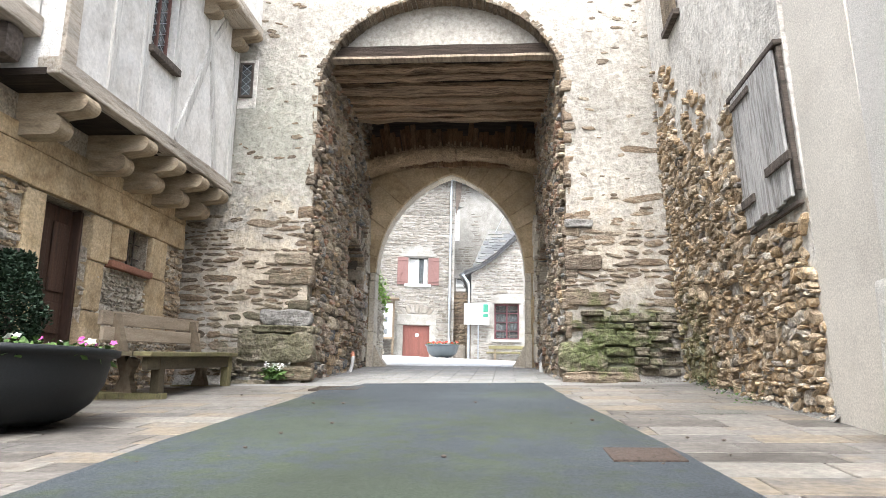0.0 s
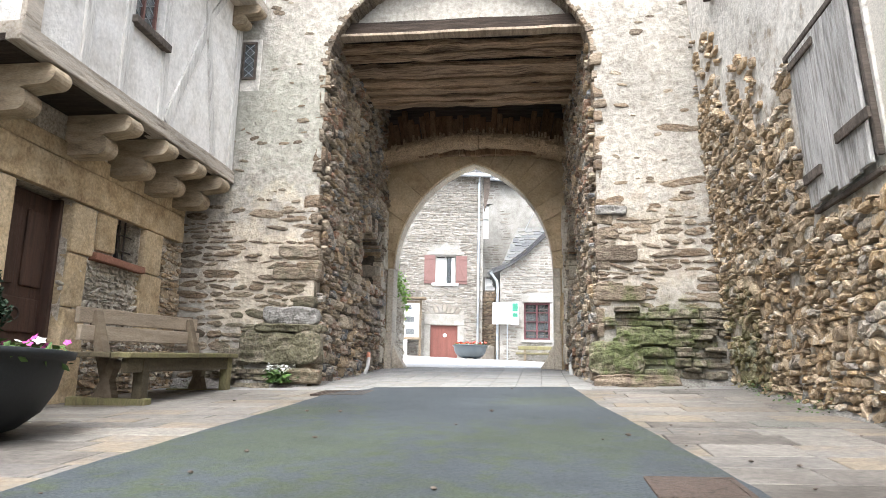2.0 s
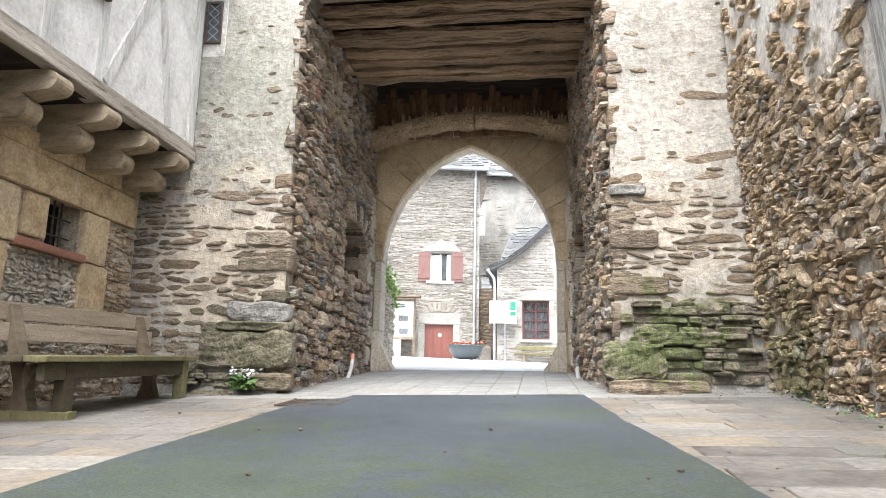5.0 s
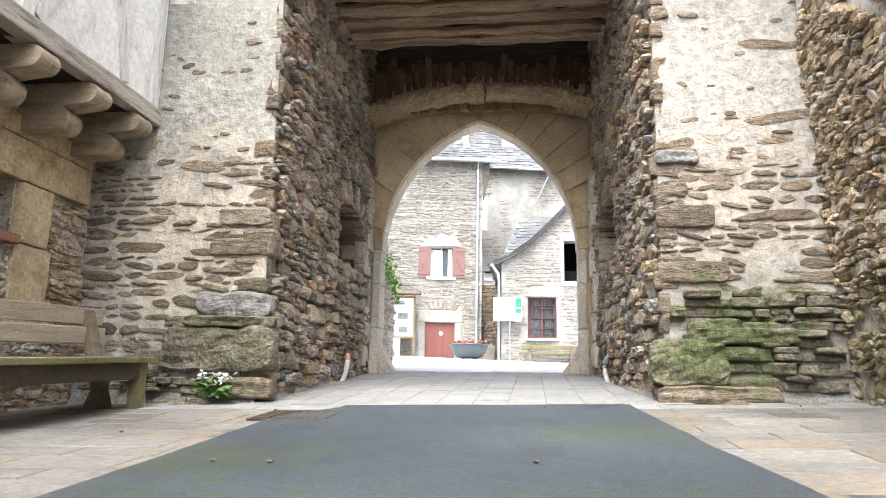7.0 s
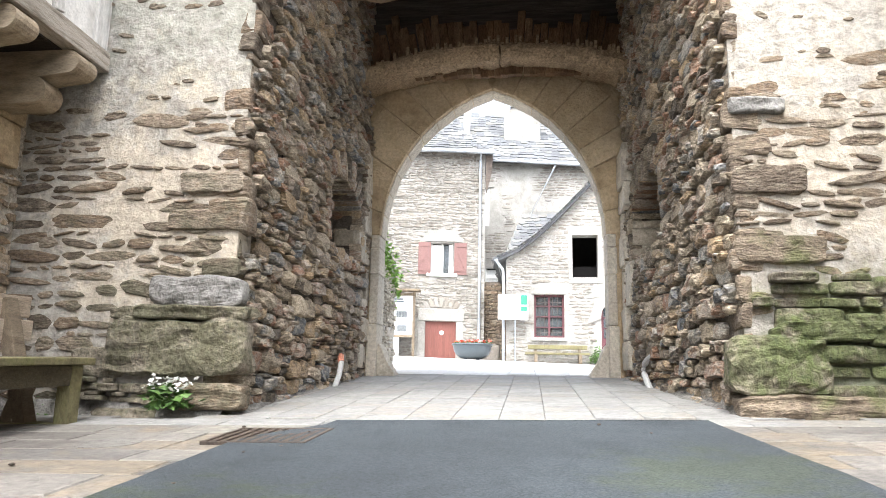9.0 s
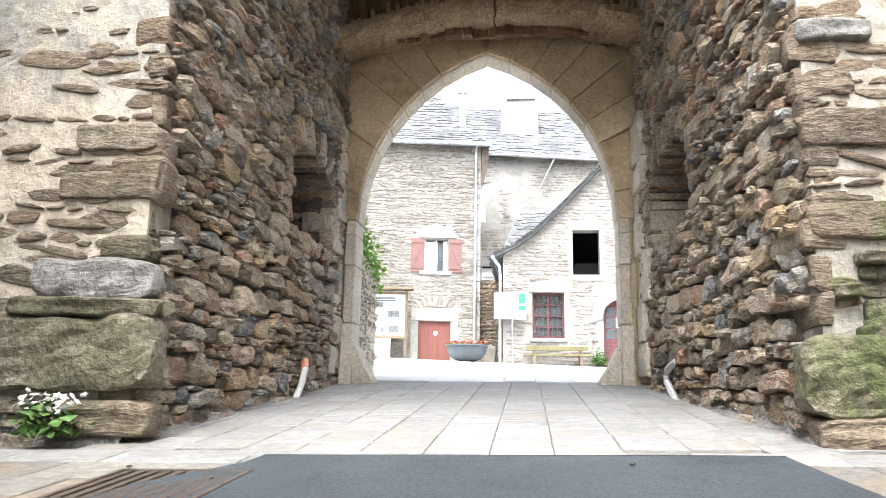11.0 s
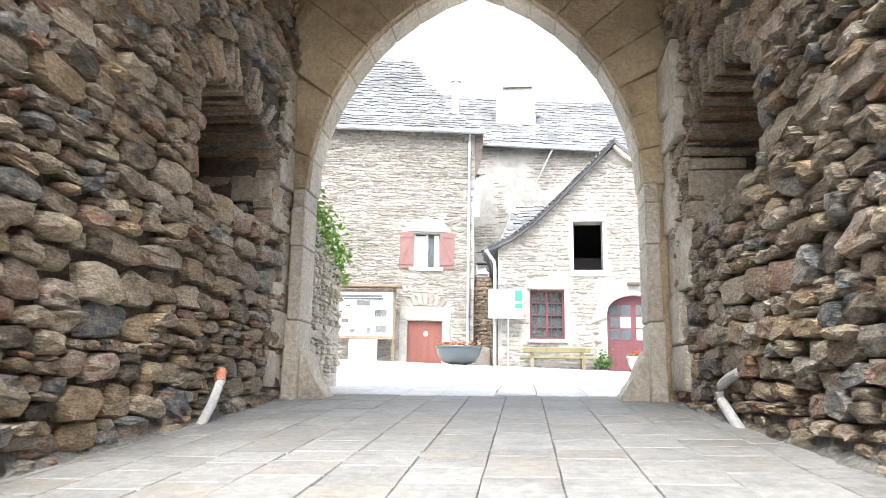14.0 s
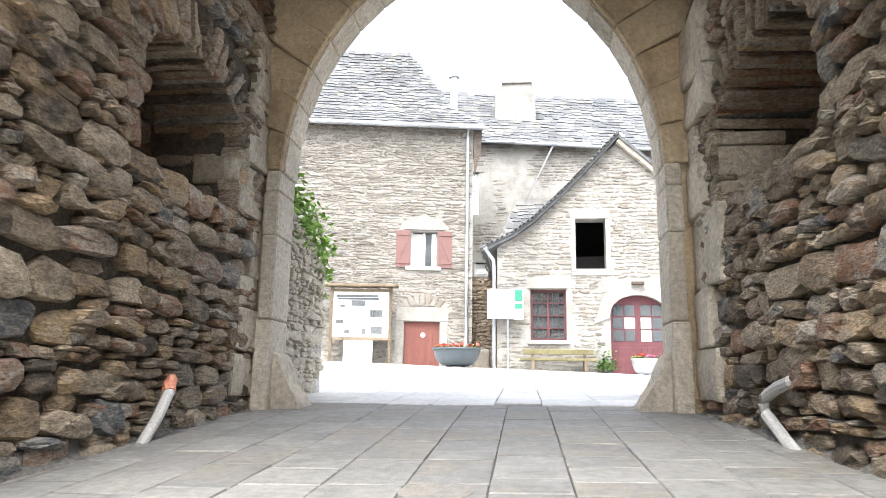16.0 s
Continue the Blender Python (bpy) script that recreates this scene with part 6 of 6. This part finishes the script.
def recess_lining():
    """Stones on the far cheek of each recess, and the thin stones of its arched soffit."""
    cheek = axes((0, 16.0, 0), (1, 0, 0), (0, 0, 1))
    st = courses(XL - 0.72, XL - 0.04, 2.98, 3.95, (0.1, 0.24), (0.2, 0.5), rs, lambda u, v, w, h: u + w / 2 < XL and u - w / 2 > XL - 0.8, 0.02)
    lay(st, cheek, m_rubble, wall_left, rs, (0.02, 0.05), smooth=True)
    part("corner_block", rough_box(XL - 0.34, XL + 0.03, 15.94, 16.3, 3.22, 3.46, 0.03, 0.02, 4, 5), m_corner, wall_left)
    part("corner_block", rough_box(XL - 0.4, XL + 0.02, 14.12, 14.4, 3.02, 3.46, 0.03, 0.02, 4, 6), m_rubble, wall_left)
    x, y = XR - 0.052 * 4.3, YF + 4.3
    for x0, x1, z0, z1 in ((-0.05, 0.62, 2.7, 3.03), (-0.03, 0.7, 3.04, 3.44), (-0.02, 0.5, 3.45, 3.56)):
        part("corner_block", rough_box(x + x0, x + x1, y - 0.05, y + 0.36, z0, z1, 0.025, 0.018, 4, z0), m_corner, wall_right)
    for m, n0, n1, side, top, parent, sg in ((LEFTP, 14.38, 16.0, 3.72, 4.05, wall_left, 1), (RIGHTP, 2.5, 4.3, 3.62, 4.0, wall_right, -1)):
        mid, a = (n0 + n1) / 2, (n1 - n0) / 2
        for i in range(30):
            t = math.pi * (i + 0.5) / 30
            f = m @ Matrix.Translation((sg * (mid - a * math.cos(t)), side + (top - side) * math.sin(t), 0)) @ Matrix.Rotation(sg * (math.pi / 2 - t) * 0.8, 4, "Z")
            part("soffit_stone", rough_box(-0.038, 0.038, -0.02 - 0.07 * rs.random(), 0.12, -0.74, 0.02 + 0.03 * rs.random(), 0.015, 0.02, 3, i, f), m_rubble, parent)
        u = n0 + 0.05
        while u < n1 - 0.1:
            w = rs.uniform(0.2, 0.4)
            part("sill_stone", rough_box(0, w - 0.012, -0.12, 0.02 + 0.03 * rs.random(), -0.7, -0.02, 0.03, 0.02, 3, u, m @ Matrix.Translation((sg * (u + (0 if sg > 0 else w)), 2.97, 0))), m_rubble, parent)
            u += w


recess_lining()


def front_keep(u, v, w, h):
    """Bare stone low down and at the corners, render above, stones showing through it here and there."""
    if XL - 0.02 < u < XR + 0.02 or not (-5.6 < u < 2.9) or v < gz(u, YF) - 0.1:
        return False
    if (u > 0 and v < 1.75) or (-4.5 < u < 0 and v < 1.6):
        return False
    n = noise.noise(Vector((u * 1.1, v * 1.1, 7))) + 0.7 * noise.noise(Vector((u * 2.7, v * 3.2, 1)))
    if u > 0:
        lim = 0.75 - (v - 1.9) * 0.66 + (0.5 if u < XR + 0.35 else 0)
        return n < lim if v < 3.7 else n < -0.42 - 0.06 * (v - 3.7)
    lim = 0.36 - (v - 2.6) * 0.5 + (0.5 if u < -4.75 and v < 3.6 else 0) + (0.6 if u > XL - 0.35 and v < 3.6 else 0) - 0.5 * math.exp(-((u + 4.3) / 0.4) ** 2)
    return n < lim if v < 4.1 else n < -0.62


lay(rubble(-5.6, 2.9, 0.7, 7.6, rs, front_keep, (0.06, 0.19), (1.2, 4.2), (0.25, 0.5), (0.5, 1.3), 0.015, 0.1, 0.08, 0.84), FRONT, m_front, wall_front, rs, (0.002, 0.03), FLAT, near=lambda u, v: v, smooth=True)


chips = []
for _ in range(150):
    u, v, w = rs.choice((rs.uniform(-5.4, XL - 0.25), rs.uniform(XR + 0.2, 2.8), rs.uniform(-4.6, 2.6))), rs.uniform(3.2, 8.4), rs.uniform(0.05, 0.22)
    inside = XL - 0.25 < u < XR + 0.25 and v < 6.0 or ((u - (XL + XR) / 2) / 2.5) ** 2 + ((v - 6.0) / 2.15) ** 2 < 1
    if not inside and not (-4.9 < u < -4.35 and 5.5 < v < 6.7):
        chips.append((u, v, w, w * rs.uniform(0.22, 0.5), rs.gauss(0, 0.2)))
lay(chips, FRONT, m_front, wall_front, rs, (0.004, 0.016), FLAT, first=0)


def foot_keep(u, v, w, h):
    if v < gz(u, YF) - 0.1 or XL - 0.02 < u + w / 2 and u - w / 2 < XR + 0.02:
        return False
    if -4.45 < u < -3.2 and 1.18 < v < 1.72 or 0.6 < u < 1.6 and 1.1 < v < 1.58:
        return False
    if 0.9 < u < 2.1 and v < 1.12 or -3.95 < u < -3.15 and v < 1.14 or -4.15 < u < -3.2 and v > 1.78:
        return False
    return u < 2.85


foot = rubble(-4.4, XL, 0.7, 1.72, rs, foot_keep, (0.1, 0.26), (1.2, 2.6), (0.3, 0.5), (0.6, 1.2), 0.015)
foot += rubble(XR, 2.85, 0.75, 1.95, rs, foot_keep, (0.06, 0.2), (1.4, 4.0), (0.25, 0.45), (0.6, 1.4), 0.02)
for i, (a, b, w, h, _) in enumerate(foot):
    part("foot_stone", crag(a, b, w * 1.02, h * 1.03, rs.uniform(0.03, 0.15), i, FRONT), m_mossblock, wall_front)


def big_stones():
    """Large blocks in the tower's foot, and the corner stones that turn into the passage."""
    for u, v, w, h, d, m in ((-3.68, 1.94, 0.86, 0.27, 0.1, m_greyblock), (-3.8, 1.45, 1.3, 0.5, 0.15, m_mossblock), (-3.68, 1.745, 1.0, 0.13, 0.16, m_mossblock), (-3.55, 1.03, 0.78, 0.22, 0.13, m_front),
                             (1.2, 1.36, 0.74, 0.46, 0.16, m_mossblock), (1.48, 1.04, 1.22, 0.2, 0.17, m_front), (1.75, 1.64, 1.1, 0.16, 0.12, m_mossblock), (1.18, 3.55, 0.46, 0.15, 0.07, m_greyblock),
                             (-3.66, 2.6, 0.66, 0.17, 0.05, m_front), (-3.62, 2.95, 0.6, 0.19, 0.05, m_front), (1.25, 2.9, 0.6, 0.24, 0.05, m_front), (1.3, 2.3, 0.7, 0.22, 0.06, m_front)):
        part("block", crag(u, v, w, h, d, u, FRONT), m, wall_front)
    for x, s in ((XL, -1), (XR, 1)):
        z = 0.75
        while z < 6.0:
            h, w, d = rs.uniform(0.1, 0.3), rs.uniform(0.03, 0.1) + (0.26 * rs.random() if z < 3.6 else 0.08 * rs.random()), rs.uniform(0.2, 0.55)
            e = x - s * rs.uniform(0.01, 0.07)
            x0, x1 = sorted((e, x + s * w))
            part("corner_stone", rough_box(x0, x1, YF - (0.004 if z > 3.6 else rs.uniform(0.01, 0.05)), YF + d, z + 0.008, z + h, 0.045, 0.07, 4, z), m_front, wall_front)
            z += h
    for i in range(84):
        t = math.pi * (i + 0.5) / 84
        c, a = (XL + XR) / 2, (XR - XL) / 2
        m = axes((c - (a + 0.13) * math.cos(t), YF, 6.0 + 1.91 * math.sin(t)), (math.sin(t), 0, math.cos(t)), (-math.cos(t), 0, math.sin(t)))
        part("voussoir", rough_box(-0.038, 0.036, -0.17, -0.11 + 0.1 * rs.random() ** 2, -0.4, 0.002 + 0.012 * rs.random(), 0.012, 0.02, 2, i, m), m_front, wall_front)


big_stones()


def street_keep(u, v, w, h):
    lim = 6.0 + 0.7 * noise.noise(Vector((u * 0.7, 0, 3))) - 0.5 * u
    if v > lim - 0.9 and noise.noise(Vector((u * 3.1, v * 3.1, 2))) < 0.05:
        return False
    if u > 3.55 and v > 2.45 and v < 4.3:
        return False
    if v < 2.5 - 0.1 * u and noise.noise(Vector((u * 2.6, v * 2.6, 9))) > 0.38:
        return False
    edge = 4.95 + 0.25 * noise.noise(Vector((v * 1.5, 4, 0))) + 0.06 * (3 - v)
    return u < edge and gz(2.8, YF - u) - 0.1 < v < lim + 0.35 * noise.noise(Vector((u * 3, v * 3, 1)))


lay(rubble(0.02, 5.1, 0.5, 6.6, rs, street_keep, (0.05, 0.15), (1.0, 2.4), (0.25, 0.5), (0.4, 1.0), 0.008, 0.34), RWM, m_wallstone, wall_street, rs, (0.03, 0.09), near=lambda u, v: v)
TL = axes((XW, 0, 0), (0, 1, 0), (0, 0, 1))


def timber_keep(u, v, w, h):
    if not (10.95 < u < YF - 0.02 or 6.9 < u < 7.45 or (v < 1.5 and u > 9.3)):
        return False
    return gz(XW, u) - 0.1 < v < 3.02 and not (9.3 < u < 10.44 and v > 2.38)


ground_wall = [o for o in timber_house.children if o.name.startswith("ground_floor_wall")][0]
lay(rubble(6.9, YF, 0.4, 3.05, rs, timber_keep, (0.06, 0.14), (1.2, 3.2)), TL, m_wallstone, ground_wall, rs, (0.02, 0.06))

lay(rubble(9.32, 10.44, 0.5, 2.42, rs, lambda u, v, w, h: v > 0.9 and v + h / 2 < 2.42, (0.04, 0.1), (0.9, 2.0), (0.3, 0.6), (0.5, 1.2), 0.015, 0.4), TL, m_dressed, ground_wall, rs, (0.01, 0.05))

# ---- paving ----
def slab_proto(r):
    p = [(-0.5, -0.5), (0.5, -0.5), (0.5, 0.5), (-0.5, 0.5)]
    p = [(x * (1 - 0.02 * r.random()), y * (1 - 0.03 * r.random())) for x, y in p]
    v = [(x, y, -1) for x, y in p] + [(x, y, 0.5 + 0.2 * r.random()) for x, y in p] + [(x * 0.98, y * 0.965, 0.9 + 0.2 * r.random()) for x, y in p]
    f = [(4 * j + i, 4 * j + (i + 1) % 4, 4 * j + 4 + (i + 1) % 4, 4 * j + 4 + i) for j in range(2) for i in range(4)] + [(8, 9, 10, 11)]
    return np.array(v), f


def pave():
    r = random.Random(101)
    protos = [slab_proto(r) for _ in range(14)]
    meshes = []
    for v, f in protos:
        me = bpy.data.meshes.new("slab")
        me.from_pydata(v.tolist(), [], f)
        me.materials.append(m_slab)
        meshes.append(me)
    spots = []
    x = -5.6
    while x < 3.0:
        w = r.uniform(0.31, 0.4)
        y = 2.2 + r.uniform(0, 0.4)
        while y < 17.0:
            d = r.uniform(0.25, 0.65)
            cx, cy = x + w / 2, y + d / 2
            inside = YF < cy and not XL - 0.1 < cx < XR + 0.1
            if cy > 11.3 and not inside:
                spots.append((cx, cy, w, d))
            y += d
        x += w
    for side, a, b in ((0, -5.6, -2.2), (1, 0.5, 3.0)):
        y = 2.2
        while y < 11.3:
            d = r.uniform(0.3, 0.48)
            x = a - r.uniform(0, 0.5)
            while x < b:
                w = r.uniform(0.45, 1.05)
                cx, cy = x + w / 2, y + d / 2
                edge = asph_left(cy) if side == 0 else asph_right(cy)
                if (side == 0 and x < edge) or (side == 1 and x + w > edge):
                    spots.append((cx, cy, w, d))
                x += w
            y += d
    far = []
    x = -13.0
    while x < 9.8:
        w = r.uniform(0.42, 0.6)
        y = 17.0 + r.uniform(0, 0.4)
        while y < 38.5:
            d = r.uniform(0.5, 1.2)
            far.append((x + w / 2, y + d / 2, w, d))
            y += d
        x += w
    spots.sort(key=lambda s: -(YF < s[1]) * 100 + abs(s[1] - 12))
    # same slab shapes in the shade-toned street material
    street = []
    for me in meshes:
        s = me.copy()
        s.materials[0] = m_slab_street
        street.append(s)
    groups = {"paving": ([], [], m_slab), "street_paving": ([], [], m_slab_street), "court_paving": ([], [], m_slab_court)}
    for i, (cx, cy, w, d) in enumerate(spots + far):
        k = r.randrange(len(protos))
        t = tilted(cx, cy, 0.004) @ Matrix.Rotation(r.uniform(-0.012, 0.012), 4, "Z") @ Matrix.Diagonal((w - 0.002, d - 0.006, 0.012 * r.uniform(0.85, 1.15), 1))
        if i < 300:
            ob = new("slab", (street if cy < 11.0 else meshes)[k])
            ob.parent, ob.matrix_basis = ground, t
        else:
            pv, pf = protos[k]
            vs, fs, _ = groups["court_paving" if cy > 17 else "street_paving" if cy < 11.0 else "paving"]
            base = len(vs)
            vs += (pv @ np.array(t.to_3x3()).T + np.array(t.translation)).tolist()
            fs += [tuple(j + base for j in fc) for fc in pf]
    for nm, (vs, fs, material) in groups.items():
        if vs:
            me = bpy.data.meshes.new(nm)
            me.from_pydata(vs, [], fs)
            me.materials.append(material)
            ob = new(nm, me)
            ob.parent = ground
            tagged(ob, kind="stuff")


pave()
